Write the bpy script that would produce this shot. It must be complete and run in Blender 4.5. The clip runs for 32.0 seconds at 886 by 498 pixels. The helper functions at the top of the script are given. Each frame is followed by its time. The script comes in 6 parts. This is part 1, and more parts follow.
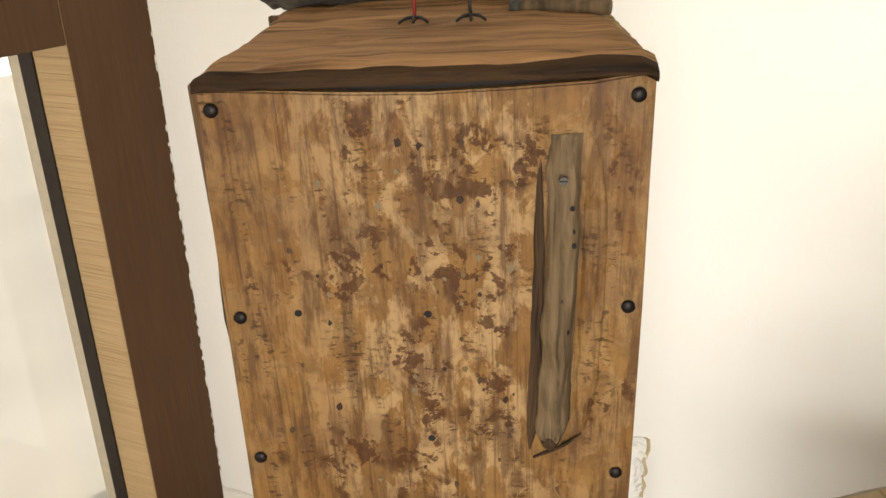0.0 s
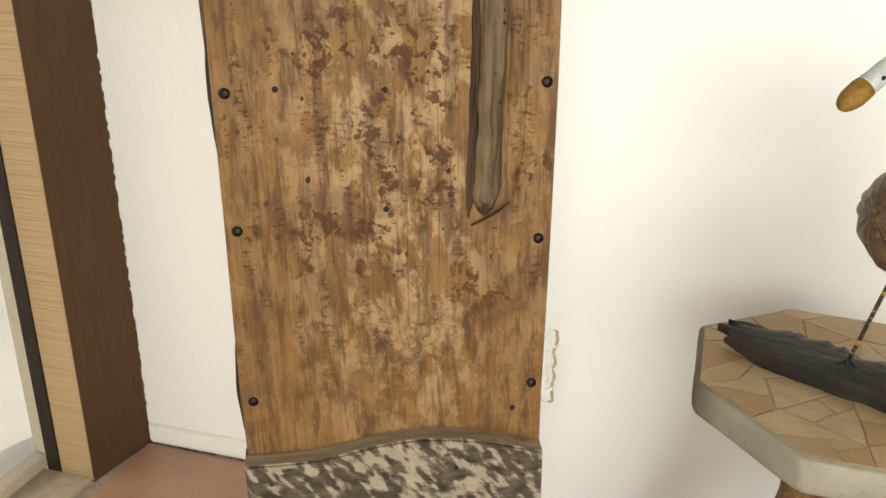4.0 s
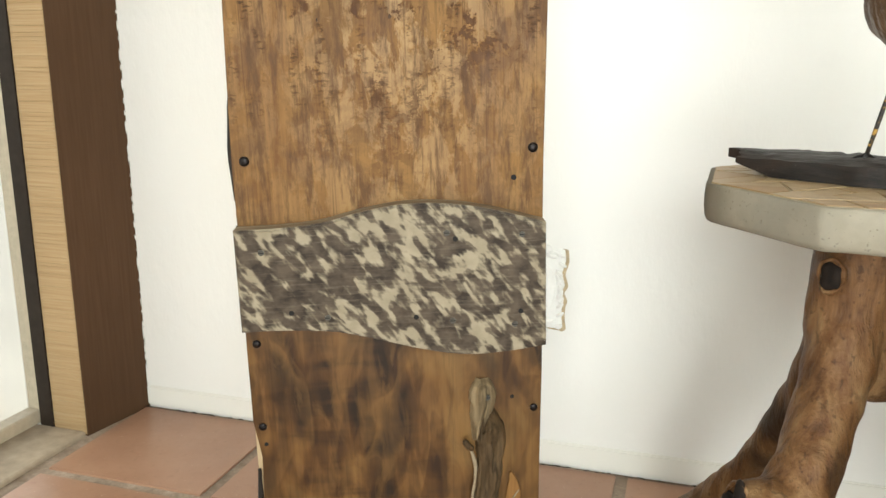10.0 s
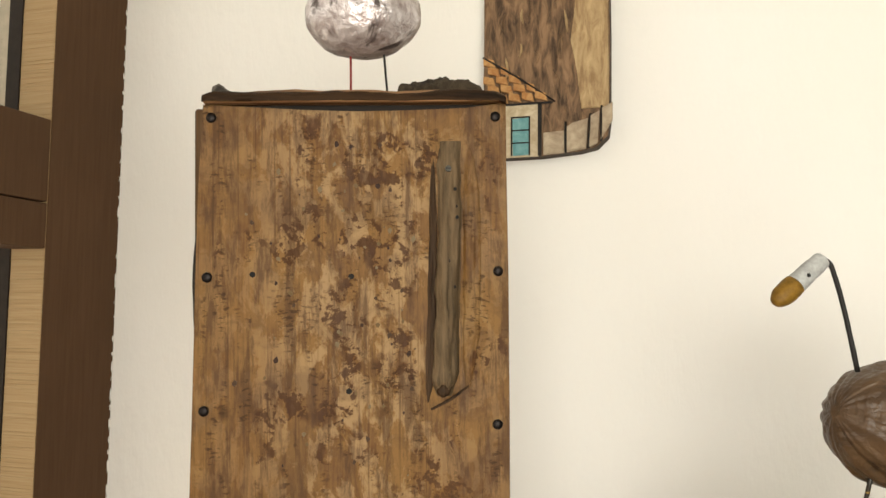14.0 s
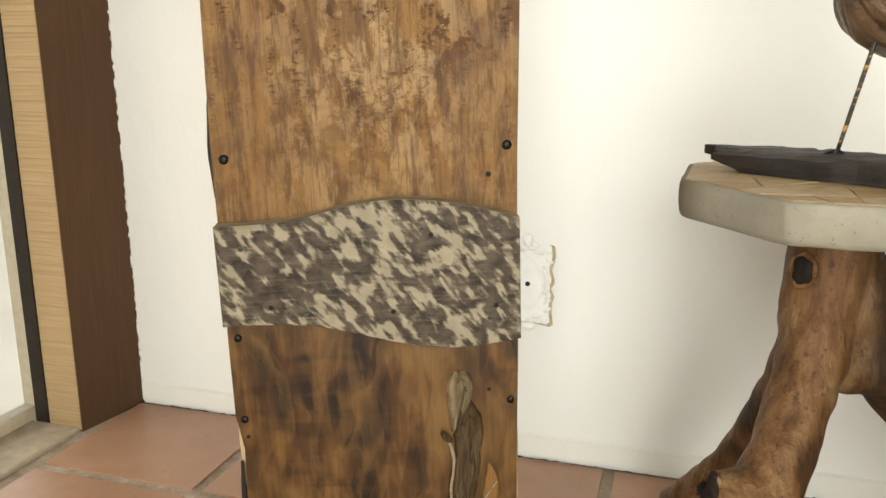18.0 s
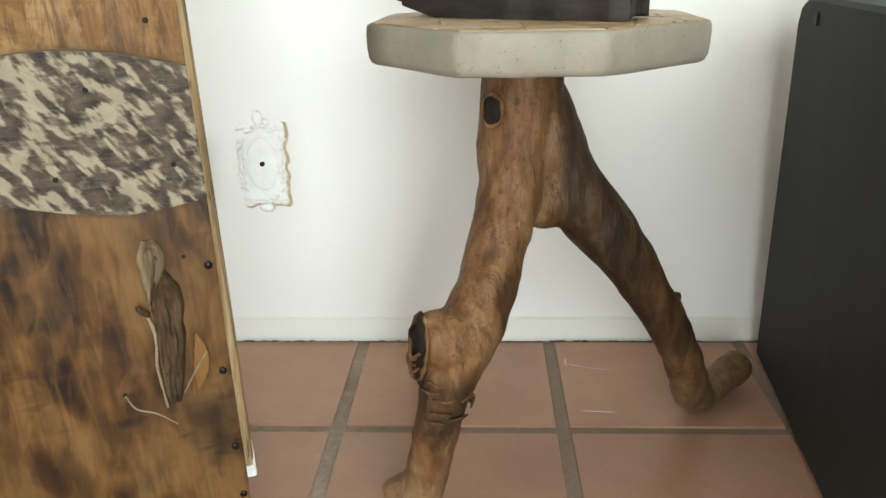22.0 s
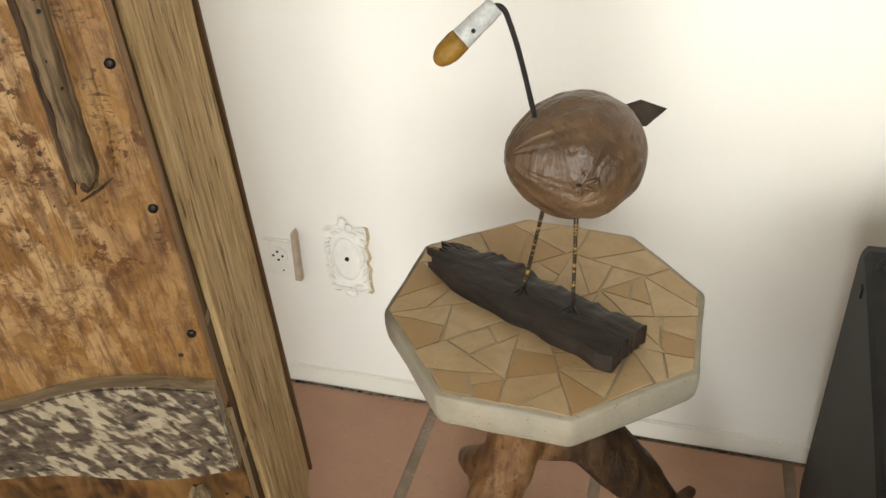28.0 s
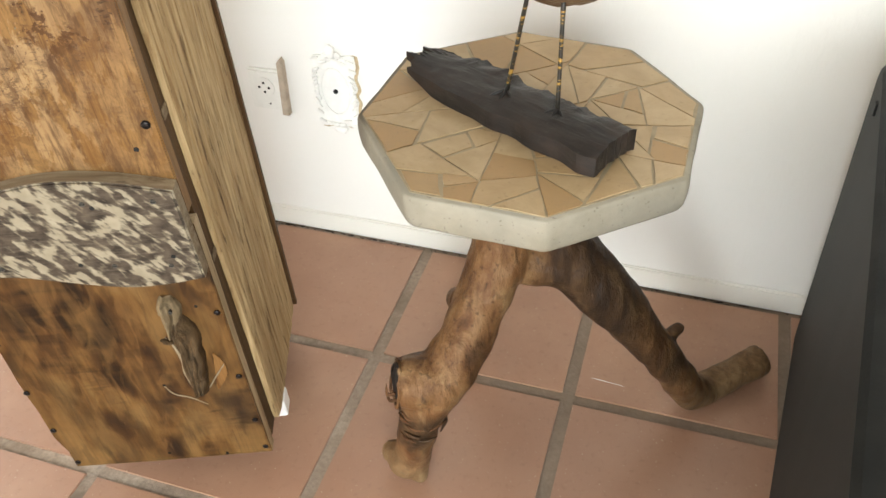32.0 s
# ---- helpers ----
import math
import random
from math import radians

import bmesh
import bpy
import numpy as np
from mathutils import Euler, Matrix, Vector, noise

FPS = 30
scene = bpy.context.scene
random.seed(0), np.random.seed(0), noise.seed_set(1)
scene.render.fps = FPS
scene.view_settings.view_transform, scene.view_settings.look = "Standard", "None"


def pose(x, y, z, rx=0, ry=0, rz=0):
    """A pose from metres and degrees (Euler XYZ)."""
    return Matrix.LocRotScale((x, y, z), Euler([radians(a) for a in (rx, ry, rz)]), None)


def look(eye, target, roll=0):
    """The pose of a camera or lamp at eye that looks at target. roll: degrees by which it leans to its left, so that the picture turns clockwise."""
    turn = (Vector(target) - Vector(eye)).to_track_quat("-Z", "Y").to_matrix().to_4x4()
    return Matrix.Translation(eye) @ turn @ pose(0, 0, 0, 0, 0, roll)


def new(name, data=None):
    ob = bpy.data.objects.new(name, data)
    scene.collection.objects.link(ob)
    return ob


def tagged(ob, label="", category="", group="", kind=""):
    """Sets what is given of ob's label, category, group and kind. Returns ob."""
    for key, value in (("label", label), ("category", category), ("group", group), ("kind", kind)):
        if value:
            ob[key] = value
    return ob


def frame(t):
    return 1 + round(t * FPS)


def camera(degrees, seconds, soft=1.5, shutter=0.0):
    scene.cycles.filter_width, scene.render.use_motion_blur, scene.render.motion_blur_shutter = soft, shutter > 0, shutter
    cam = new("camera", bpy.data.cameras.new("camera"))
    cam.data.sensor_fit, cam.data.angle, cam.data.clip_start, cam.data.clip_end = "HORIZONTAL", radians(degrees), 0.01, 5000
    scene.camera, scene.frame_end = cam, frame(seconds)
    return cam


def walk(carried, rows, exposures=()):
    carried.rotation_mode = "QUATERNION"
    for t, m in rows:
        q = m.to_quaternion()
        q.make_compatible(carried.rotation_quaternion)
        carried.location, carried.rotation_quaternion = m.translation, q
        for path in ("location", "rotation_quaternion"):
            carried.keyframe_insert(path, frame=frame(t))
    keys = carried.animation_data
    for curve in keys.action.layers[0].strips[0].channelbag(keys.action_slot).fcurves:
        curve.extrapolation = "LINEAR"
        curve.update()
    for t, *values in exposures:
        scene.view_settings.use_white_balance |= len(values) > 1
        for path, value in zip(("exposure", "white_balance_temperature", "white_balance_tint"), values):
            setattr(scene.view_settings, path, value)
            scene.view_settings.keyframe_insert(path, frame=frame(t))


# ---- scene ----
cam = camera(57.5, 32.0)
PATH = [
    (0, (0.6729, -0.7927, 1.1745), (0.3080, 0.0523, 0.7836), -1.28),
    (0.5, (0.6688, -0.7865, 1.1618), (0.3220, 0.0766, 0.7947), -1.16),
    (1, (0.6799, -0.7862, 1.1602), (0.3273, 0.0817, 0.8104), -0.76),
    (1.5, (0.6878, -0.8216, 1.1607), (0.3468, 0.0590, 0.8318), -0.76),
    (2, (0.6921, -0.8768, 1.1625), (0.3838, 0.0171, 0.8369), -0.13),
    (2.5, (0.6852, -0.9556, 1.1460), (0.4382, -0.0409, 0.8260), 0.56),
    (3.1, (0.6859, -0.9864, 1.1176), (0.4578, -0.0703, 0.7879), 0.83),
    (3.5, (0.6905, -0.9864, 1.0842), (0.4547, -0.0776, 0.7399), 0.82),
    (3.9, (0.6957, -0.9791, 1.0436), (0.4460, -0.0792, 0.6861), 0.74),
    (4.5, (0.7000, -0.9717, 0.9775), (0.4351, -0.0773, 0.6172), 0.62),
    (5, (0.7002, -0.9747, 0.8862), (0.4289, -0.0748, 0.5448), 0.54),
    (5.5, (0.7120, -0.9995, 0.7781), (0.4339, -0.0906, 0.4673), -0.08),
    (6, (0.7318, -1.0206, 0.6972), (0.4447, -0.1290, 0.3471), -0.24),
    (6.5, (0.7545, -1.0388, 0.6598), (0.4589, -0.1731, 0.2559), -0.57),
    (7, (0.7606, -1.0467, 0.6479), (0.4616, -0.1800, 0.2487), -0.23),
    (7.5, (0.7589, -1.0460, 0.6493), (0.4594, -0.1758, 0.2580), -0.03),
    (8, (0.7593, -1.0438, 0.6526), (0.4577, -0.1724, 0.2657), -0.05),
    (8.5, (0.7535, -1.0474, 0.6488), (0.4570, -0.1682, 0.2760), 0.10),
    (9, (0.7500, -1.0488, 0.6498), (0.4568, -0.1606, 0.2962), 0.17),
    (9.5, (0.7466, -1.0453, 0.6609), (0.4531, -0.1387, 0.3577), 0.34),
    (10, (0.7370, -1.0403, 0.7086), (0.4512, -0.1093, 0.4818), 0.17),
    (10.5, (0.7476, -1.0273, 0.7626), (0.4462, -0.0858, 0.6122), 0.25),
    (11, (0.7530, -1.0333, 0.7848), (0.4481, -0.0823, 0.7332), 0.26),
    (11.5, (0.7897, -1.0329, 0.8408), (0.4495, -0.0926, 0.8329), 0.52),
    (12, (0.7696, -1.0392, 0.8678), (0.4603, -0.0887, 0.8947), 0.52),
    (12.5, (0.7739, -1.0376, 0.8759), (0.4659, -0.0871, 0.9176), 0.40),
    (13, (0.7729, -1.0379, 0.8742), (0.4717, -0.0860, 0.9312), 0.44),
    (13.5, (0.7705, -1.0342, 0.8808), (0.4726, -0.0815, 0.9412), 0.51),
    (14, (0.7698, -1.0278, 0.8840), (0.4711, -0.0767, 0.9623), 0.61),
    (14.5, (0.7690, -1.0288, 0.9079), (0.4722, -0.0805, 1.0205), 0.38),
    (15.1, (0.7638, -1.0232, 0.9240), (0.4702, -0.0751, 1.0462), 0.29),
    (15.5, (0.7586, -1.0166, 0.9240), (0.4670, -0.0660, 1.0299), 0.32),
    (15.9, (0.7554, -1.0127, 0.9118), (0.4645, -0.0589, 0.9871), 0.42),
    (16.5, (0.7610, -1.0209, 0.8641), (0.4659, -0.0654, 0.8733), 0.60),
    (17, (0.7762, -1.0423, 0.7930), (0.4736, -0.0917, 0.7239), 0.78),
    (17.5, (0.7682, -1.0388, 0.7682), (0.4762, -0.0999, 0.5859), 0.53),
    (18, (0.7665, -1.0478, 0.7100), (0.4773, -0.1183, 0.4807), -0.07),
    (18.5, (0.7697, -1.0486, 0.6755), (0.5102, -0.1195, 0.4123), -0.82),
    (19, (0.8045, -1.0429, 0.6675), (0.6055, -0.1080, 0.3736), -1.22),
    (19.5, (0.8500, -1.0421, 0.6577), (0.7459, -0.0928, 0.3610), -0.18),
    (20, (0.8781, -1.0403, 0.6672), (0.8133, -0.0953, 0.3465), -0.40),
    (20.5, (0.8704, -1.0294, 0.6644), (0.8132, -0.0876, 0.3330), -1.01),
    (21, (0.8757, -1.0265, 0.6566), (0.8145, -0.0859, 0.3227), -1.35),
    (21.5, (0.8754, -1.0240, 0.6514), (0.8195, -0.0843, 0.3141), -1.34),
    (22, (0.8748, -1.0202, 0.6471), (0.8250, -0.0805, 0.3086), -1.31),
    (22.5, (0.8642, -1.0097, 0.6475), (0.8315, -0.0693, 0.3089), -0.95),
    (23, (0.8557, -0.9962, 0.6501), (0.8348, -0.0465, 0.3376), -1.17),
    (23.5, (0.8520, -0.9836, 0.6820), (0.8372, -0.0171, 0.4256), -1.46),
    (24, (0.8629, -0.9571, 0.7491), (0.8284, 0.0179, 0.5296), -1.91),
    (24.5, (0.8474, -0.9199, 0.8183), (0.8124, 0.0544, 0.5957), -1.80),
    (25, (0.8482, -0.8876, 0.9847), (0.8055, 0.0320, 0.5940), 0.30),
    (25.5, (0.8927, -0.9317, 1.0843), (0.8297, -0.0503, 0.6161), 0.60),
    (26.1, (0.9413, -0.9354, 1.1362), (0.8330, -0.0837, 0.6235), -0.87),
    (26.5, (0.9819, -0.9110, 1.1541), (0.8226, -0.0807, 0.6200), -2.08),
    (26.9, (1.0171, -0.8815, 1.1615), (0.8104, -0.0708, 0.6138), -3.14),
    (27.5, (1.0420, -0.8520, 1.1588), (0.7986, -0.0551, 0.6059), -3.68),
    (28, (1.0429, -0.8377, 1.1471), (0.7927, -0.0388, 0.6001), -3.08),
    (28.5, (1.0554, -0.8045, 1.1399), (0.7851, -0.0036, 0.6056), -3.48),
    (29, (1.0583, -0.7469, 1.1591), (0.7753, 0.0498, 0.6251), -3.66),
    (29.5, (1.0634, -0.7369, 1.1582), (0.7784, 0.0597, 0.6250), -3.42),
    (30, (1.0609, -0.7432, 1.1470), (0.7865, 0.0367, 0.5845), -3.08),
    (30.5, (1.0677, -0.7630, 1.1142), (0.7959, -0.0009, 0.5266), -3.08),
    (31, (1.0651, -0.7943, 1.0722), (0.8061, -0.0380, 0.4715), -2.63),
    (31.5, (1.0749, -0.8145, 1.0534), (0.8220, -0.0876, 0.4149), -2.76),
    (32, (1.0821, -0.8320, 1.0402), (0.8325, -0.1203, 0.3836), -2.72),
]
LIGHTNESS = [(0, -0.44, 7270, 10), (2.5, -0.45, 7320, 10), (4.5, -0.41, 6700, 6.5), (6, -0.05, 6280, 3.5), (9.2, 0.03, 6300, 2.5), (11, -0.6, 7070, 7), (13, -0.75, 7440, 9),
             (17, -0.53, 7200, 7.5), (19, -0.22, 6550, 3.5), (21, -0.26, 6200, 3.5), (23, -0.22, 6250, 3.5), (24, -0.53, 6640, 7.5), (28, -0.48, 6920, 8.5), (30, -0.45, 7000, 8.5), (32, 0.1, 6420, 7.5)]
walk(cam, [(t, look(eye, target, roll)) for t, eye, target, roll in PATH], LIGHTNESS)

# ---- light ----
world = bpy.data.worlds.new("world")
scene.world = world
world.use_nodes = True
_sky = world.node_tree.nodes.new("ShaderNodeTexSky")
_sky.sky_type, _sky.sun_disc = "NISHITA", False
_sky.sun_elevation, _sky.sun_rotation = radians(55), radians(20)
world.node_tree.links.new(_sky.outputs[0], world.node_tree.nodes["Background"].inputs[0])
world.node_tree.nodes["Background"].inputs[1].default_value = 0.1


def lamp(name, kind, energy, color, m, size=(1, 1)):
    data = bpy.data.lights.new(name, kind)
    data.energy, data.color = energy, color
    if kind == "AREA":
        data.shape, data.size, data.size_y = "RECTANGLE", *size
    else:
        data.angle = radians(size[0])
    ob = new(name, data)
    ob.matrix_world = m
    return ob


lamp("sun", "SUN", 2.6, (1.0, 0.95, 0.88), look((0, 3, 4), (-1, 0, 0)), (0.5, 0))
# daylight through the two glazed lights of the left wall, and from the wide window behind the camera
lamp("near_glazing_daylight", "AREA", 6.5, (1.0, 0.92, 0.82), look((-0.432, -0.405, 1.02), (1.0, -0.405, 1.02)), (1.04, 1.96))
lamp("far_glazing_daylight", "AREA", 28, (0.99, 0.975, 0.94), look((-0.432, -1.71, 1.02), (1.0, -1.71, 1.02)), (1.14, 1.96))
lamp("window_daylight", "AREA", 116, (0.945, 0.985, 1.0), look((1.5, -2.36, 0.93), (1.5, 0.2, 0.93)), (1.64, 1.66))


# ---- materials ----
class Nodes:
    """A short way to write node materials."""

    def __init__(self, name, rough=0.6, metal=0.0, spec=0.5):
        self.mat = bpy.data.materials.new(name)
        self.mat.use_nodes = True
        self.t = self.mat.node_tree
        self.p = self.t.nodes["Principled BSDF"]
        self.p.inputs["Roughness"].default_value = rough
        self.p.inputs["Metallic"].default_value = metal
        self.p.inputs["Specular IOR Level"].default_value = spec
        self.geo = self.t.nodes.new("ShaderNodeNewGeometry")
        self.obj = self.t.nodes.new("ShaderNodeTexCoord").outputs["Object"]
        self.pos = self.geo.outputs["Position"]

    def link(self, a, b):
        if isinstance(a, (int, float)):
            b.default_value = a
        elif isinstance(a, tuple):
            b.default_value = (*a, 1) if len(a) == 3 and b.type == "RGBA" else a
        else:
            self.t.links.new(a, b)

    def map(self, vec, scale=(1, 1, 1), rot=(0, 0, 0), loc=(0, 0, 0)):
        n = self.t.nodes.new("ShaderNodeMapping")
        self.link(vec, n.inputs[0])
        n.inputs["Location"].default_value = loc
        n.inputs["Rotation"].default_value = [radians(a) for a in rot]
        n.inputs["Scale"].default_value = scale
        return n.outputs[0]

    def noise(self, vec, scale=1.0, detail=4.0, rough=0.55, dist=0.0):
        n = self.t.nodes.new("ShaderNodeTexNoise")
        self.link(vec, n.inputs["Vector"])
        n.inputs["Scale"].default_value, n.inputs["Detail"].default_value = scale, detail
        n.inputs["Roughness"].default_value, n.inputs["Distortion"].default_value = rough, dist
        return n.outputs["Fac"]

    def cells(self, vec, scale=1.0, feature="F1", out="Distance"):
        n = self.t.nodes.new("ShaderNodeTexVoronoi")
        n.feature = feature
        self.link(vec, n.inputs["Vector"])
        n.inputs["Scale"].default_value = scale
        return n.outputs[out]

    def ramp(self, fac, *stops):
        n = self.t.nodes.new("ShaderNodeValToRGB")
        self.link(fac, n.inputs[0])
        e = n.color_ramp.elements
        e.remove(e[0])
        for k, (at, c) in enumerate(stops):
            el = e.new(at) if k else e[0]
            el.position = at
            el.color = (*c, 1) if isinstance(c, tuple) else (c, c, c, 1)
        return n.outputs[0]

    def mix(self, fac, a, b, how="MIX"):
        n = self.t.nodes.new("ShaderNodeMix")
        n.data_type, n.blend_type = "RGBA", how
        self.link(fac, n.inputs["Factor"])
        self.link(a, n.inputs["A"])
        self.link(b, n.inputs["B"])
        return n.outputs["Result"]

    def math(self, op, a, b=0.0):
        n = self.t.nodes.new("ShaderNodeMath")
        n.operation = op
        self.link(a, n.inputs[0])
        self.link(b, n.inputs[1])
        return n.outputs[0]

    def random(self):
        return self.t.nodes.new("ShaderNodeObjectInfo").outputs["Random"]

    def axis(self, vec, k):
        n = self.t.nodes.new("ShaderNodeSeparateXYZ")
        self.link(vec, n.inputs[0])
        return n.outputs[k]

    def done(self, color, bump=None, strength=0.3, dist=0.002, rough=None):
        self.link(color, self.p.inputs["Base Color"])
        if rough is not None:
            self.link(rough, self.p.inputs["Roughness"])
        if bump is not None:
            b = self.t.nodes.new("ShaderNodeBump")
            b.inputs["Strength"].default_value, b.inputs["Distance"].default_value = strength, dist
            self.link(bump, b.inputs["Height"])
            self.t.links.new(b.outputs[0], self.p.inputs["Normal"])
        return self.mat


def plaster(name, base, bump=0.25):
    n = Nodes(name, 0.75, spec=0.3)
    big = n.noise(n.pos, 1.7, 3)
    fine = n.noise(n.map(n.pos, (1, 1, 0.45)), 120, 5, 0.6)
    lumps = n.noise(n.map(n.pos, (1, 1, 0.6)), 38, 3, 0.5)
    c = n.mix(n.ramp(big, (0.3, 0.0), (0.7, 1.0)), base, tuple(v * k for v, k in zip(base, (0.97, 0.96, 0.93))))
    c = n.mix(n.ramp(n.noise(n.pos, 9, 6, 0.7), (0.62, 0.0), (0.8, 0.25)), c, tuple(v * 0.86 for v in base))
    return n.done(c, n.math("ADD", n.math("MULTIPLY", fine, 0.5), lumps), bump, 0.004)


def plain(name, base, rough=0.5, metal=0.0, vary=0.25, scale=60.0, bump=0.15, spec=0.2):
    n = Nodes(name, rough, metal, spec)
    a = n.noise(n.obj, scale, 5, 0.6)
    b = n.noise(n.obj, scale * 0.13, 3)
    c = n.mix(n.ramp(a, (0.3, 0.0), (0.75, 1.0)), tuple(v * (1 - vary) for v in base), tuple(min(1, v * (1 + vary)) for v in base))
    c = n.mix(n.math("MULTIPLY", n.ramp(b, (0.35, 0.0), (0.7, 1.0)), vary * 0.8), c, tuple(v * 0.75 for v in base))
    return n.done(c, a, bump, 0.002)


WHITE_WALL = plaster("white plaster", (0.830, 0.812, 0.775), 0.34)
SKIRTING = plaster("painted skirting", (0.80, 0.78, 0.72), 0.12)
# ceiling and the two far walls stay unseen; tones set to steer bounced light
CEILING = plaster("ceiling paint", (0.50, 0.47, 0.42), 0.1)
LOW_BOUNCE_WALL = plaster("sand plaster for low bounce", (0.30, 0.26, 0.20), 0.2)
BOUNCE_WALL = plaster("pale beige plaster for bounce", (0.58, 0.55, 0.49), 0.2)


def brown_paint():
    n = Nodes("brown painted wood", 0.62, spec=0.1)
    g = n.noise(n.map(n.pos, (30, 30, 1.2)), 6, 6, 0.65)
    big = n.noise(n.pos, 2.5, 4)
    c = n.mix(n.ramp(g, (0.3, 0.0), (0.7, 1.0)), (0.0765, 0.0404, 0.0209), (0.0980, 0.0538, 0.0288))
    c = n.mix(n.ramp(big, (0.4, 0.0), (0.75, 0.5)), c, (0.0612, 0.0337, 0.0184))
    return n.done(c, g, 0.12, 0.002)


BROWN = brown_paint()


def ribbed():
    n = Nodes("sawn lining board", 0.6, spec=0.1)
    g = n.noise(n.map(n.pos, (3, 3, 120)), 2.0, 5, 0.7)
    c = n.mix(n.ramp(g, (0.30, 0.0), (0.70, 1.0)), (0.2904, 0.1892, 0.0924), (0.3784, 0.2684, 0.1496))
    return n.done(c, g, 0.12, 0.002)


RIBBED = ribbed()
CREAM = plain("cream gloss paint", (0.4960, 0.4160, 0.3040), 0.4, vary=0.12)
DARKWOOD = plain("dark frame wood", (0.028, 0.019, 0.013), 0.6)


def glass_mat():
    n = Nodes("window glass", 0.02)
    tr = n.t.nodes.new("ShaderNodeBsdfTransparent")
    gl = n.t.nodes.new("ShaderNodeBsdfGlossy")
    gl.inputs["Roughness"].default_value = 0.02
    mx = n.t.nodes.new("ShaderNodeMixShader")
    mx.inputs[0].default_value = 0.06
    n.t.links.new(tr.outputs[0], mx.inputs[1])
    n.t.links.new(gl.outputs[0], mx.inputs[2])
    n.t.links.new(mx.outputs[0], n.t.nodes["Material Output"].inputs[0])
    return n.mat


GLASS = glass_mat()


def glow(name, color, strength):
    n = Nodes(name)
    c = n.mix(n.ramp(n.noise(n.map(n.pos, (1, 1, 1)), 0.9, 3), (0.35, 0.0), (0.7, 1.0)), color, tuple(v * k for v, k in zip(color, (0.97, 0.93, 0.86))))
    n.link(c, n.p.inputs["Emission Color"])
    n.p.inputs["Emission Strength"].default_value = strength
    return n.done(color)


DAYLIGHT = glow("bright hazy garden", (0.88, 0.92, 0.93), 1.5)


def terracotta():
    n = Nodes("terracotta tile", 0.4, spec=0.55)
    r = n.random()
    big = n.noise(n.pos, 5, 4, 0.6)
    fine = n.noise(n.pos, 90, 6, 0.65)
    c = n.mix(n.ramp(big, (0.3, 0.0), (0.72, 1.0)), (0.3148, 0.1662, 0.1026), (0.4075, 0.2374, 0.1518))
    c = n.mix(n.math("MULTIPLY", r, 0.45), c, (0.2766, 0.1496, 0.0949))
    c = n.mix(n.ramp(fine, (0.55, 0.0), (0.8, 0.4)), c, (0.1552, 0.0771, 0.0466))
    c = n.mix(n.ramp(n.noise(n.pos, 240, 2), (0.70, 0.0), (0.74, 0.5)), c, (0.6641, 0.5505, 0.3934))
    ro = n.ramp(n.noise(n.pos, 14, 5, 0.7), (0.3, 0.28), (0.7, 0.46))
    return n.done(c, n.math("ADD", n.math("MULTIPLY", fine, 0.3), big), 0.12, 0.004, ro)


TERRACOTTA = terracotta()


def grout():
    n = Nodes("floor grout", 0.85, spec=0.2)
    c = n.mix(n.ramp(n.noise(n.pos, 4.2, 5, 0.7), (0.40, 0.0), (0.58, 1.0)), (0.2100, 0.1600, 0.1180), (0.4500, 0.3650, 0.2850))
    c = n.mix(n.ramp(n.noise(n.pos, 160, 4), (0.35, 0.0), (0.7, 0.5)), c, (0.1728, 0.1296, 0.0950))
    # joints coloured darker away from the door for the shade there, pale near it
    shade_run = n.math("ADD", n.axis(n.pos, 0), n.math("MULTIPLY", n.noise(n.pos, 6, 4, 0.7), 0.5))
    c = n.mix(n.ramp(shade_run, (0.80, 0.0), (1.0, 0.75)), c, (0.1900, 0.1400, 0.1000))
    return n.done(c, n.noise(n.pos, 200, 4), 0.4, 0.003)


GROUT = grout()
TERRACE = plain("pale terrace stone", (0.74, 0.69, 0.60), 0.8, vary=0.08, scale=3)
THRESHOLD = plain("threshold stone", (0.36, 0.29, 0.21), 0.6, vary=0.2, scale=40)


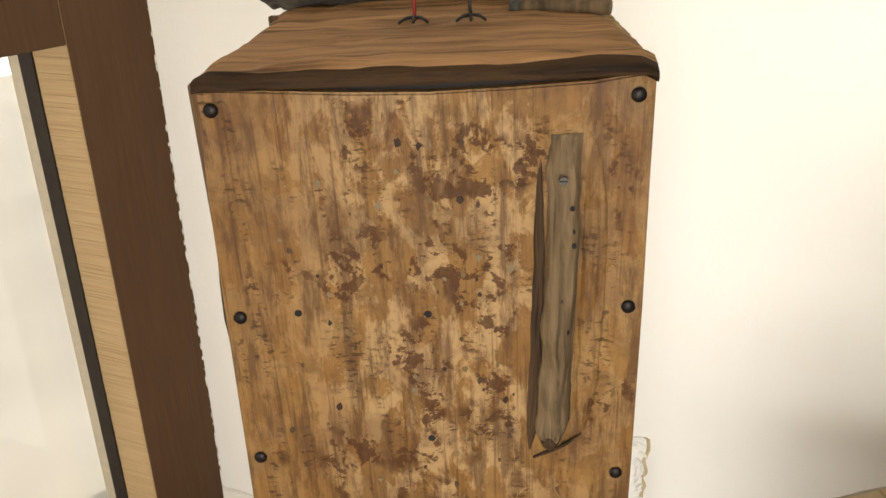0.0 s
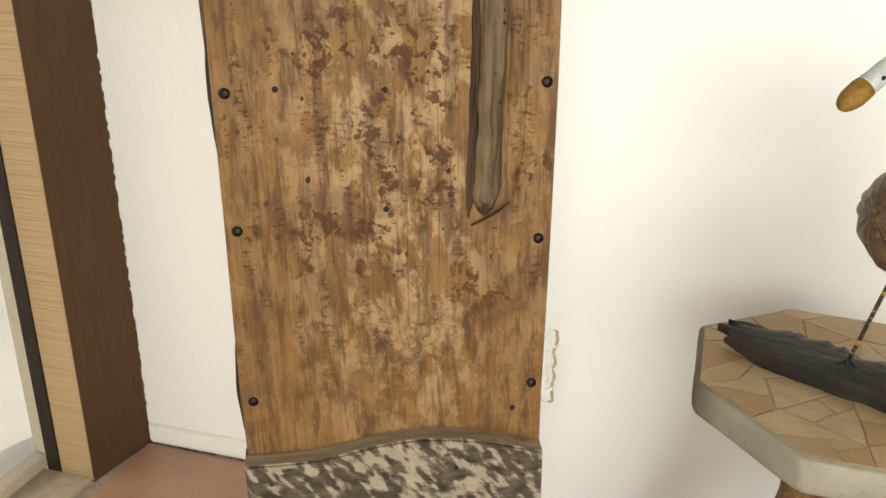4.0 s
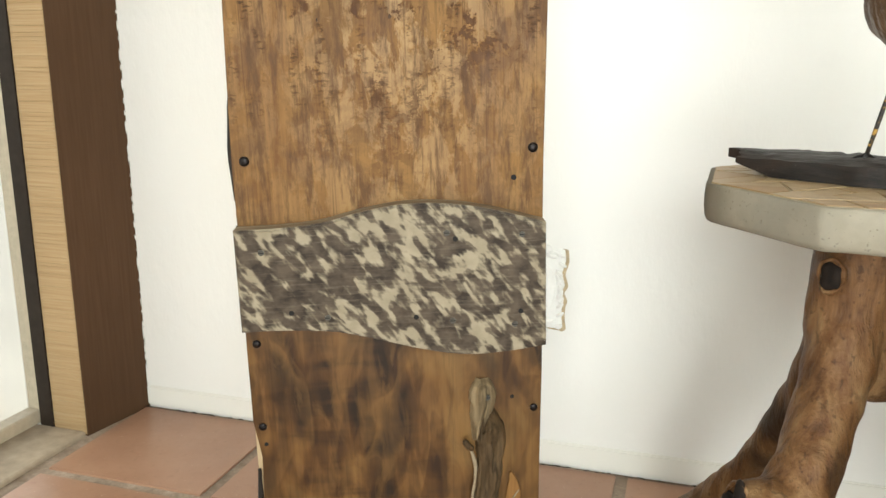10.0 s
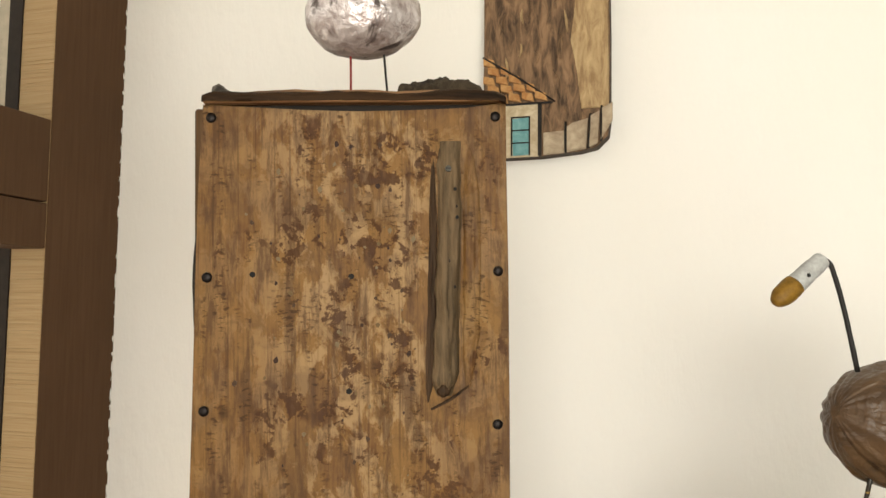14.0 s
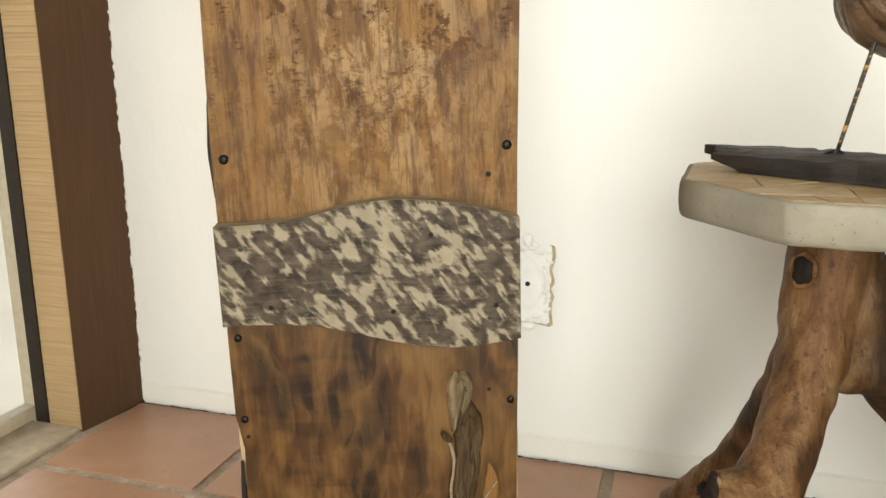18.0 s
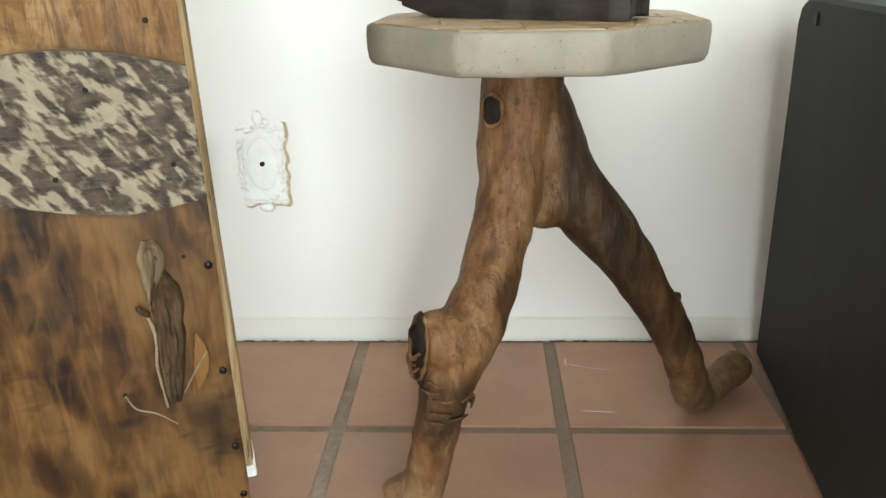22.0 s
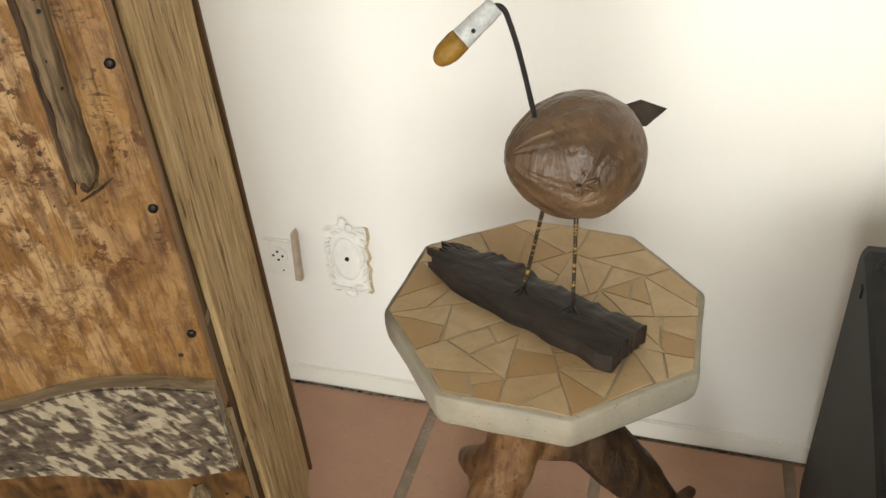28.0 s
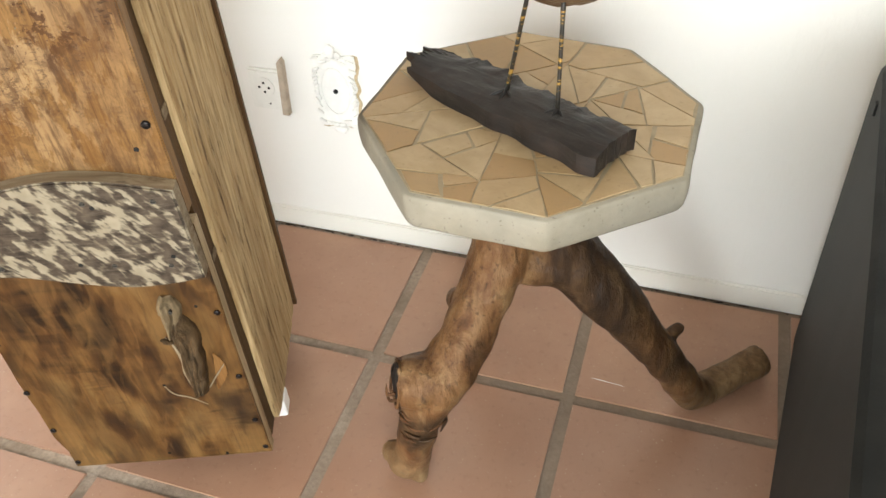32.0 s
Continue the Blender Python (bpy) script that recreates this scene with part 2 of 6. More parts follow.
def flaking_board():
    """Honey pine with the remains of old paint, worn along and across the grain."""
    n = Nodes("flaking painted pine", 0.5, spec=0.12)
    v = n.obj
    x = n.axis(v, 0)
    grain = n.noise(n.map(v, (70, 10, 3.0)), 3, 6, 0.62, 0.4)
    cloud = n.noise(n.map(v, (16, 5, 9)), 1.3, 5, 0.62)
    c = n.mix(n.ramp(grain, (0.36, 0.0), (0.64, 1.0)), (0.1102, 0.0497, 0.0149), (0.1724, 0.0877, 0.0265))
    c = n.mix(n.ramp(cloud, (0.44, 0.0), (0.60, 0.85)), c, (0.1922, 0.1039, 0.0344))
    # buff undercoat scraped to hard-edged islands, rubbed away towards the foot, most of it right of the middle
    zone = n.ramp(x, (0.03, 0.1), (0.10, 1.0), (0.19, 1.0), (0.225, 0.25))
    buff = n.noise(n.map(v, (40, 5, 22), loc=(1.3, 0, 0.2)), 1.0, 6, 0.68, 0.4)
    b1 = n.math("MULTIPLY", n.ramp(buff, (0.47, 0.0), (0.53, 0.85)), n.math("ADD", n.math("MULTIPLY", zone, 0.7), 0.15))
    kept = n.ramp(n.math("ADD", n.axis(v, 2), n.math("ADD", n.math("MULTIPLY", cloud, 0.12), 0.41)), (0.12, 0.10), (0.30, 1.0))
    b1 = n.math("MULTIPLY", b1, n.math("ADD", n.math("MULTIPLY", kept, 0.65), 0.35))
    c = n.mix(b1, c, (0.3155, 0.2051, 0.1020))
    # brown glaze left in tall smears, and grey-brown rubbed patches
    glaze = n.noise(n.map(v, (72, 5, 13), loc=(3, 0, 1)), 1.0, 6, 0.72, 0.15)
    c = n.mix(n.ramp(glaze, (0.48, 0.0), (0.60, 0.75)), c, (0.0646, 0.0305, 0.0124))
    rub = n.noise(n.map(v, (17, 5, 22), loc=(7, 0, 4)), 1.0, 6, 0.68, 0.4)
    c = n.mix(n.ramp(rub, (0.49, 0.0), (0.60, 0.40)), c, (0.0771, 0.0394, 0.0180))
    # scraps of red-brown paint
    patch = n.noise(n.map(v, (44, 5, 46)), 1.3, 5, 0.70, 0.3)
    where = n.noise(n.map(v, (24, 2, 14), loc=(0.4, 0, 2.2)), 1.0, 3, 0.55)
    m = n.math("MULTIPLY", n.ramp(patch, (0.515, 0.0), (0.545, 0.85)), n.ramp(n.math("ADD", where, n.math("MULTIPLY", zone, 0.10)), (0.585, 0.0), (0.65, 1.0)))
    m = n.math("MULTIPLY", m, kept)
    c = n.mix(m, c, (0.0484, 0.0178, 0.0063))
    # ladders of short scraper nicks
    nick = n.ramp(n.noise(n.map(v, (110, 9, 300), loc=(0, 0, 5)), 1.0, 3, 0.6, 0.4), (0.53, 0.0), (0.60, 0.70))
    col = n.ramp(n.noise(n.map(v, (50, 3, 15), loc=(2, 0, 9)), 1.0, 3, 0.55), (0.52, 0.0), (0.60, 0.95))
    nick = n.math("MULTIPLY", n.math("MULTIPLY", nick, col), kept)
    c = n.mix(nick, c, (0.0263, 0.0112, 0.0054))
    line = n.ramp(n.noise(n.map(v, (300, 9, 4)), 1.0, 3, 0.6), (0.58, 0.0), (0.68, 0.5))
    c = n.mix(line, c, (0.0550, 0.0246, 0.0092))
    c = n.mix(n.ramp(n.noise(v, 210, 3), (0.62, 0.0), (0.74, 0.30)), c, (0.0527, 0.0261, 0.0112))
    knots = n.ramp(n.cells(n.map(v, (9, 1, 6), loc=(0.35, 0, 0.2)), 1.0), (0.025, 0.8), (0.065, 0.0))
    c = n.mix(knots, c, (0.0263, 0.0112, 0.0046))
    h = n.math("ADD", n.math("MULTIPLY", m, -0.7), n.math("ADD", n.math("MULTIPLY", nick, -0.9), n.math("ADD", n.math("MULTIPLY", b1, 0.7), n.math("MULTIPLY", grain, 0.4))))
    return n.done(c, h, 0.4, 0.002, n.ramp(cloud, (0.3, 0.40), (0.7, 0.62)))


def scorched_board():
    """Torch-burnt, varnished pine: broad soft burns with pale rims above, honey flames below."""
    n = Nodes("scorched varnished pine", 0.36, spec=0.2)
    v = n.obj
    grain = n.noise(n.map(v, (75, 10, 3.0)), 3, 6, 0.6, 0.5)
    low = n.ramp(n.math("ADD", n.axis(v, 2), 0.86), (0.0, 0.20), (0.10, 0.13), (0.24, 0.05), (0.42, 0.0))
    broad = n.noise(n.map(v, (9, 3, 5.5), loc=(1.7, 0, 0.6)), 1.0, 2, 0.5, 0.9)
    flame = n.noise(n.map(v, (26, 3, 10), rot=(0, -24, 0)), 1.0, 3, 0.5, 0.6)
    f = n.math("ADD", n.math("MULTIPLY", broad, 0.75), n.math("MULTIPLY", flame, 0.50))
    f = n.math("ADD", n.math("MULTIPLY", n.math("SUBTRACT", f, 0.625), 2.3), n.math("ADD", low, 0.45))
    c = n.ramp(f, (0.26, (0.0118, 0.0065, 0.0030)), (0.40, (0.0299, 0.0131, 0.0046)), (0.50, (0.0611, 0.0269, 0.0078)), (0.62, (0.1072, 0.0525, 0.0151)), (0.80, (0.1558, 0.0867, 0.0292)))
    # rims where one pass of the flame stopped against the next
    rims = n.noise(n.map(v, (15, 3, 6), rot=(0, -12, 0), loc=(6, 0, 1)), 1.0, 2, 0.5, 0.35)
    c = n.mix(n.ramp(rims, (0.40, 0.42), (0.515, 0.0), (0.522, 0.0)), c, (0.0187, 0.0091, 0.0042))
    c = n.mix(n.ramp(rims, (0.508, 0.0), (0.526, 0.40), (0.60, 0.0)), c, (0.1558, 0.0824, 0.0269))
    again = n.noise(n.map(v, (24, 3, 9), rot=(0, -18, 0), loc=(2, 0, 7)), 1.0, 2, 0.5, 0.4)
    c = n.mix(n.ramp(again, (0.46, 0.0), (0.495, 0.35), (0.60, 0.0)), c, (0.1184, 0.0568, 0.0168))
    # curled figure lying across the grain, in patches
    wave = n.noise(n.map(v, (9, 3, 50), rot=(0, 6, 0)), 1.0, 2, 0.5, 0.6)
    spot = n.ramp(n.noise(n.map(v, (9, 3, 5), loc=(8, 0, 0.4)), 1.0, 2), (0.46, 0.0), (0.60, 0.5))
    c = n.mix(n.math("MULTIPLY", n.ramp(wave, (0.46, 0.0), (0.62, 1.0)), spot), c, (0.0935, 0.0427, 0.0134))
    c = n.mix(n.math("MULTIPLY", n.ramp(wave, (0.38, 1.0), (0.46, 0.0)), spot), c, (0.0206, 0.0098, 0.0045))
    c = n.mix(n.ramp(grain, (0.34, 0.25), (0.60, 0.0)), c, (0.0187, 0.0079, 0.0031))
    licks = n.noise(n.map(v, (44, 3, 13), rot=(0, -26, 0), loc=(9, 0, 4)), 1.0, 4, 0.55, 0.9)
    c = n.mix(n.ramp(licks, (0.50, 0.0), (0.62, 0.30)), c, (0.1700, 0.0880, 0.0290))
    c = n.mix(n.ramp(licks, (0.36, 0.30), (0.47, 0.0)), c, (0.0210, 0.0105, 0.0050))
    hair = n.ramp(n.noise(n.map(v, (160, 3, 9), rot=(0, -6, 0)), 1.0, 3, 0.6), (0.60, 0.0), (0.70, 0.30))
    c = n.mix(hair, c, (0.0190, 0.0095, 0.0048))
    soot = n.ramp(n.noise(n.map(v, (15, 3, 9), loc=(5, 0, 2)), 1.0, 3, 0.5, 0.4), (0.55, 0.0), (0.72, 0.75))
    c = n.mix(soot, c, (0.0118, 0.0082, 0.0056))
    knots = n.ramp(n.cells(n.map(v, (7, 1, 5), loc=(0.1, 0, 0.6)), 1.0), (0.03, 0.9), (0.08, 0.0))
    c = n.mix(knots, c, (0.0112, 0.0044, 0.0021))
    return n.done(c, n.math("ADD", grain, n.math("ADD", flame, wave)), 0.12, 0.002)


def brushed_band():
    """Cream board with slanting dark brush dabs, dragged sideways while wet."""
    n = Nodes("dabbed cream paint", 0.55, spec=0.12)
    drag = n.noise(n.map(n.obj, (24, 3, 300), loc=(1, 0, 0)), 1.0, 3, 0.6)
    v = n.map(n.obj, rot=(0, 40, 0))
    a = n.noise(n.map(v, (112, 3, 48)), 1.0, 2.6, 0.5, 0.25)
    b = n.noise(n.map(v, (26, 3, 16), loc=(4, 0, 1)), 1.0, 3, 0.55)
    wide = n.noise(n.map(n.obj, (9, 3, 9), loc=(2, 0, 5)), 1.0, 2)
    f = n.math("ADD", a, n.math("MULTIPLY", n.math("SUBTRACT", b, 0.5), 0.42))
    f = n.math("ADD", f, n.math("MULTIPLY", n.math("SUBTRACT", wide, 0.5), 0.22))
    f = n.math("ADD", f, n.math("MULTIPLY", n.math("SUBTRACT", drag, 0.5), 0.10))
    tone = n.noise(n.map(n.obj, (60, 3, 75), loc=(3, 0, 3)), 1.0, 3)
    dark = n.mix(n.ramp(tone, (0.36, 0.0), (0.64, 1.0)), (0.0259, 0.0185, 0.0130), (0.0734, 0.0546, 0.0377))
    dark = n.mix(n.ramp(drag, (0.54, 0.0), (0.68, 0.45)), dark, (0.1189, 0.0944, 0.0664))
    light = n.mix(n.ramp(n.noise(n.obj, 55, 4), (0.35, 0.0), (0.7, 1.0)), (0.2028, 0.1664, 0.1119), (0.2727, 0.2307, 0.1608))
    return n.done(n.mix(n.ramp(f, (0.46, 0.0), (0.52, 0.28), (0.59, 1.0)), dark, light), n.math("ADD", a, drag), 0.2, 0.0015)


FLAKING, SCORCHED, DABBED = flaking_board(), scorched_board(), brushed_band()


def weathered(name, light, dark, along=2, rough=0.7, groove=0.5):
    n = Nodes(name, rough, spec=0.1)
    s = [46, 46, 46]
    s[along] = 1.9
    g = n.noise(n.map(n.obj, tuple(s)), 2.2, 7, 0.66, 0.5)
    s2 = [16, 16, 16]
    s2[along] = 2.6
    b = n.noise(n.map(n.obj, tuple(s2)), 1.2, 4, 0.6)
    c = n.mix(n.ramp(g, (0.36, 0.0), (0.60, 1.0)), dark, light)
    c = n.mix(n.ramp(b, (0.40, 0.0), (0.66, 0.6)), c, tuple(v * 0.72 for v in light))
    s3 = [170, 170, 170]
    s3[along] = 5
    c = n.mix(n.ramp(n.noise(n.map(n.obj, tuple(s3)), 1, 3), (0.62, 0.0), (0.72, 0.6)), c, tuple(v * 0.45 for v in dark))
    return n.done(c, g, groove, 0.004)


def gouged_plank():
    n = Nodes("weathered oak plank", 0.7, spec=0.08)
    v = n.pos
    g = n.noise(n.map(v, (50, 50, 2.4)), 2.2, 7, 0.68, 0.5)
    gouge = n.ramp(n.noise(n.map(v, (150, 150, 15), rot=(0, 3, 0)), 1.0, 6, 0.7, 0.4), (0.56, 0.0), (0.66, 0.8))
    b = n.noise(n.map(v, (14, 14, 3)), 1.2, 4, 0.6)
    c = n.mix(n.ramp(g, (0.36, 0.0), (0.60, 1.0)), (0.2550, 0.1542, 0.0651), (0.5610, 0.4124, 0.2218))
    c = n.mix(n.ramp(b, (0.42, 0.0), (0.62, 0.6)), c, (0.3570, 0.2332, 0.1109))
    c = n.mix(gouge, c, (0.0717, 0.0357, 0.0138))
    return n.done(c, n.math("SUBTRACT", g, gouge), 0.8, 0.004)


SIDE_WOOD = gouged_plank()
CAP_WOOD = weathered("worn driftwood plank", (0.3948, 0.2184, 0.1008), (0.0756, 0.0353, 0.0151), 0, 0.6, 0.9)
CAP_EDGE = weathered("dark plank edge", (0.0442, 0.0229, 0.0104), (0.0062, 0.0036, 0.0021), 0, 0.65, 0.8)
FRAME_WOOD = weathered("brown frame wood", (0.1040, 0.0576, 0.0248), (0.0480, 0.0248, 0.0104), 2, 0.55, 0.2)
HONEY_EDGE = weathered("honey pine edge", (0.2700, 0.1550, 0.0680), (0.1300, 0.0680, 0.0270), 2, 0.55, 0.2)
PALE_EDGE = weathered("pale raw edge", (0.48, 0.37, 0.23), (0.28, 0.19, 0.10), 2, 0.65, 0.2)
PALE_DRIFT = weathered("pale split driftwood", (0.2025, 0.1458, 0.0810), (0.0540, 0.0365, 0.0189), 2, 0.62, 0.5)
GOUGE = weathered("bare orange wood", (0.20, 0.100, 0.032), (0.085, 0.036, 0.012), 2, 0.6, 0.3)
GNARLED = weathered("brown gnarled driftwood", (0.1021, 0.0634, 0.0309), (0.0217, 0.0139, 0.0077), 2, 0.6, 0.9)
GREY_DRIFT = weathered("grey driftwood", (0.1515, 0.1023, 0.0568), (0.0277, 0.0190, 0.0101), 2, 0.62, 0.7)
EDGE_CREAM = weathered("bare band edge", (0.2818, 0.2238, 0.1492), (0.1409, 0.0954, 0.0539), 0, 0.6, 0.2)
BLACKBIT = plain("black bark edge", (0.02, 0.015, 0.012), 0.7)
BOLT = plain("blackened iron", (0.017, 0.014, 0.013), 0.38, 0.7, 0.3, 200)
SCREW = plain("dull steel screw", (0.07, 0.065, 0.055), 0.55, 0.6, 0.3, 300)


def cast_concrete():
    n = Nodes("pale cast concrete", 0.62, spec=0.2)
    a, b = n.noise(n.pos, 22, 5, 0.6), n.noise(n.pos, 7, 4, 0.6, 0.5)
    c = n.mix(n.ramp(a, (0.3, 0.0), (0.75, 1.0)), (0.1997, 0.1742, 0.1275), (0.2848, 0.2533, 0.1955))
    c = n.mix(n.ramp(b, (0.45, 0.0), (0.62, 0.55)), c, (0.1913, 0.1742, 0.1403))
    c = n.mix(n.ramp(n.noise(n.pos, 260, 2), (0.66, 0.0), (0.72, 0.6)), c, (0.0935, 0.0808, 0.0595))
    # browner and darker on the end that faces the glazing
    old = n.ramp(n.math("ADD", n.axis(n.pos, 0), n.math("MULTIPLY", b, 0.03)), (0.768, 0.8), (0.796, 0.0))
    c = n.mix(old, c, (0.0765, 0.0578, 0.0382))
    return n.done(c, n.math("ADD", a, n.noise(n.pos, 140, 4)), 0.35, 0.002)


CONCRETE = cast_concrete()
MOSAIC_GROUT = plain("mosaic grout", (0.285, 0.230, 0.150), 0.75, vary=0.2, scale=50)


def stone_piece():
    n = Nodes("beige stone piece", 0.42, spec=0.25)
    r = n.random()
    b = n.noise(n.pos, 26, 5, 0.65, 0.5)
    c = n.mix(r, (0.2975, 0.1827, 0.0808), (0.3995, 0.2975, 0.1742))
    c = n.mix(n.ramp(b, (0.38, 0.0), (0.68, 0.6)), c, (0.2486, 0.1652, 0.0790))
    c = n.mix(n.ramp(n.noise(n.pos, 180, 3), (0.62, 0.0), (0.75, 0.5)), c, (0.2009, 0.1339, 0.0670))
    return n.done(c, b, 0.15, 0.002)


STONE = stone_piece()


def limb_wood():
    n = Nodes("peeled driftwood limb", 0.46, spec=0.15)
    g = n.noise(n.map(n.pos, (40, 40, 8)), 1.2, 7, 0.66, 0.35)
    b = n.noise(n.map(n.pos, (1, 1, 0.7)), 12, 6, 0.66, 0.6)
    z = n.noise(n.map(n.pos, (1, 1, 0.5), loc=(2.3, 0.4, 0.2)), 7.0, 4, 0.6, 0.4)
    c = n.ramp(g, (0.32, (0.0560, 0.0240, 0.0092)), (0.50, (0.1400, 0.0690, 0.0275)), (0.70, (0.2350, 0.1420, 0.0660)))
    c = n.mix(n.ramp(b, (0.47, 0.0), (0.60, 0.6)), c, (0.0952, 0.0381, 0.0129))
    c = n.mix(n.ramp(z, (0.53, 0.0), (0.62, 0.8)), c, (0.0200, 0.0123, 0.0077))
    c = n.mix(n.ramp(n.noise(n.map(n.pos, (1, 1, 0.55)), 34, 6, 0.7, 1.4), (0.57, 0.0), (0.70, 0.7)), c, (0.0169, 0.0093, 0.0046))
    c = n.mix(n.ramp(n.noise(n.pos, 130, 3), (0.60, 0.0), (0.68, 0.6)), c, (0.0385, 0.0185, 0.0085))
    rough_bark = n.math("MULTIPLY", n.ramp(n.axis(n.pos, 2), (0.13, 0.0), (0.165, 1.0), (0.21, 1.0), (0.235, 0.0)), n.ramp(n.axis(n.pos, 1), (0.0, 1.0), (0.02, 0.0)))
    c = n.mix(n.math("MULTIPLY", rough_bark, n.ramp(b, (0.38, 0.3), (0.55, 0.9))), c, (0.0289, 0.0174, 0.0096))
    # near-black tone over the right limb, by x position
    right_dark = n.math("MULTIPLY", n.ramp(n.math("MULTIPLY", n.axis(n.pos, 0), 0.5), (0.468, 0.0), (0.488, 1.0), (0.534, 1.0), (0.556, 0.25)), n.ramp(g, (0.36, 1.0), (0.64, 0.70)))
    c = n.mix(right_dark, c, (0.0212, 0.0134, 0.0086))
    pale = n.ramp(n.axis(n.pos, 2), (0.0, 0.55), (0.13, 0.0))
    c = n.mix(n.math("MULTIPLY", pale, n.ramp(g, (0.35, 0.4), (0.6, 1.0))), c, (0.2774, 0.1926, 0.1001))
    h = n.math("ADD", n.math("ADD", g, b), n.math("MULTIPLY", n.noise(n.pos, 130, 4), 0.25))
    return n.done(c, h, 0.75, 0.006)


LIMB = limb_wood()
SPLINTER = plain("splintered heartwood", (0.0900, 0.0405, 0.0162), 0.8, vary=0.6, scale=90, bump=0.8)
HOLLOW = plain("dark knot hollow", (0.014, 0.009, 0.006), 0.8, vary=0.5, scale=90, bump=0.8)
DARK_DRIFT = weathered("dark grey driftwood", (0.0800, 0.0600, 0.0400), (0.0144, 0.0104, 0.0072), 2, 0.65, 0.8)


def painted_bark():
    n = Nodes("charred bark", 0.5, spec=0.25)
    v = n.map(n.pos, rot=(0, 0, 28))
    g = n.noise(n.map(v, (9, 60, 60)), 1.4, 6, 0.65, 0.5)
    b = n.noise(n.pos, 30, 4, 0.6)
    c = n.mix(n.ramp(g, (0.38, 0.0), (0.66, 1.0)), (0.0105, 0.0085, 0.0074), (0.0270, 0.0205, 0.0165))
    c = n.mix(n.ramp(b, (0.48, 0.0), (0.66, 0.7)), c, (0.0360, 0.0225, 0.0160))
    c = n.mix(n.ramp(n.noise(n.pos, 190, 3), (0.68, 0.0), (0.76, 0.5)), c, (0.1000, 0.0900, 0.0750))
    return n.done(c, n.math("ADD", g, n.math("MULTIPLY", b, 0.6)), 0.45, 0.003, n.ramp(b, (0.35, 0.40), (0.65, 0.65)))


LOG_BARK = weathered("silvery grey bark", (0.1100, 0.0950, 0.0800), (0.0120, 0.0095, 0.0080), 0, 0.5, 1.0)
BARK = painted_bark()


def bag_skin():
    n = Nodes("crinkled brown paper skin", 0.40, spec=0.4)
    b = n.noise(n.obj, 16, 5, 0.6, 0.6)
    c = n.ramp(b, (0.32, (0.0520, 0.0280, 0.0135)), (0.55, (0.0980, 0.0560, 0.0280)), (0.75, (0.1500, 0.0960, 0.0520)))
    c = n.mix(n.ramp(n.noise(n.obj, 48, 4, 0.6), (0.60, 0.0), (0.68, 0.7)), c, (0.0283, 0.0151, 0.0086))
    return n.done(c, n.math("ADD", n.noise(n.obj, 24, 3, 0.5, 1.8), n.math("MULTIPLY", n.noise(n.obj, 70, 3, 0.5, 1.2), 0.35)), 0.75, 0.007)


SKIN = bag_skin()
HEAD_WHITE = plain("chalky white paint", (0.40, 0.405, 0.395), 0.6, vary=0.3, scale=130)
BEAK = plain("ochre paint", (0.20, 0.105, 0.016), 0.5, vary=0.45, scale=140)
TAIL = plain("brown card", (0.055, 0.040, 0.030), 0.7, vary=0.2)


def wire_mat():
    n = Nodes("gilt black wire", 0.4, 0.4)
    f = n.ramp(n.noise(n.map(n.obj, (40, 40, 260)), 1.0, 3), (0.54, 0.0), (0.60, 1.0))
    return n.done(n.mix(f, (0.022, 0.018, 0.014), (0.42, 0.24, 0.05)), f, 0.3, 0.001)


WIRE = wire_mat()
BLACK_WIRE = plain("black wire", (0.015, 0.013, 0.012), 0.4)
RED_WIRE = plain("dark red rod", (0.20, 0.018, 0.015), 0.45)


def foil():
    n = Nodes("crumpled silver paper", 0.3, 0.55)
    a = n.noise(n.obj, 60, 5, 0.6, 0.8)
    d = n.noise(n.map(n.obj, (24, 24, 16)), 1.0, 5, 0.65, 1.0)
    c = n.ramp(a, (0.35, (0.34, 0.28, 0.27)), (0.65, (0.72, 0.68, 0.68)))
    c = n.mix(n.ramp(d, (0.53, 0.0), (0.60, 0.9)), c, (0.05, 0.035, 0.03))
    return n.done(c, n.math("ADD", a, n.noise(n.obj, 130, 3)), 0.6, 0.004)


FOIL = foil()


def vinyl():
    n = Nodes("grey upholstery", 0.6, spec=0.12)
    f = n.noise(n.pos, 420, 3)
    b = n.noise(n.map(n.pos, (14, 14, 0.8)), 2.0, 4)
    c = n.mix(n.ramp(b, (0.3, 0.0), (0.7, 1.0)), (0.0053, 0.0053, 0.0044), (0.0114, 0.0112, 0.0095))
    n.p.inputs["Sheen Weight"].default_value = 0.02
    return n.done(c, f, 0.25, 0.001)


VINYL = vinyl()
PIPING = plain("black piping", (0.012, 0.012, 0.012), 0.5)
STUCCO = plain("white plaster ornament", (0.84, 0.825, 0.785), 0.6, vary=0.06)
PLATE_SHADE = plain("ochre plate shade", (0.52, 0.41, 0.26), 0.7, vary=0.35, scale=90)
SOCKET = plain("ivory plastic", (0.80, 0.785, 0.735), 0.4, vary=0.05, bump=0.03)
DARKHOLE = plain("dark hole", (0.012, 0.011, 0.010), 0.8)
STICK = plain("pale wood stick", (0.47, 0.385, 0.295), 0.6, vary=0.2)


def painted(name, a, b, scale=60.0, rough=0.6, bump=0.5, stretch=(1, 1, 1)):
    n = Nodes(name, rough, spec=0.2)
    f = n.noise(n.map(n.obj, stretch), scale, 5, 0.65, 0.6)
    return n.done(n.mix(n.ramp(f, (0.36, 0.0), (0.64, 1.0)), a, b), f, bump, 0.004)


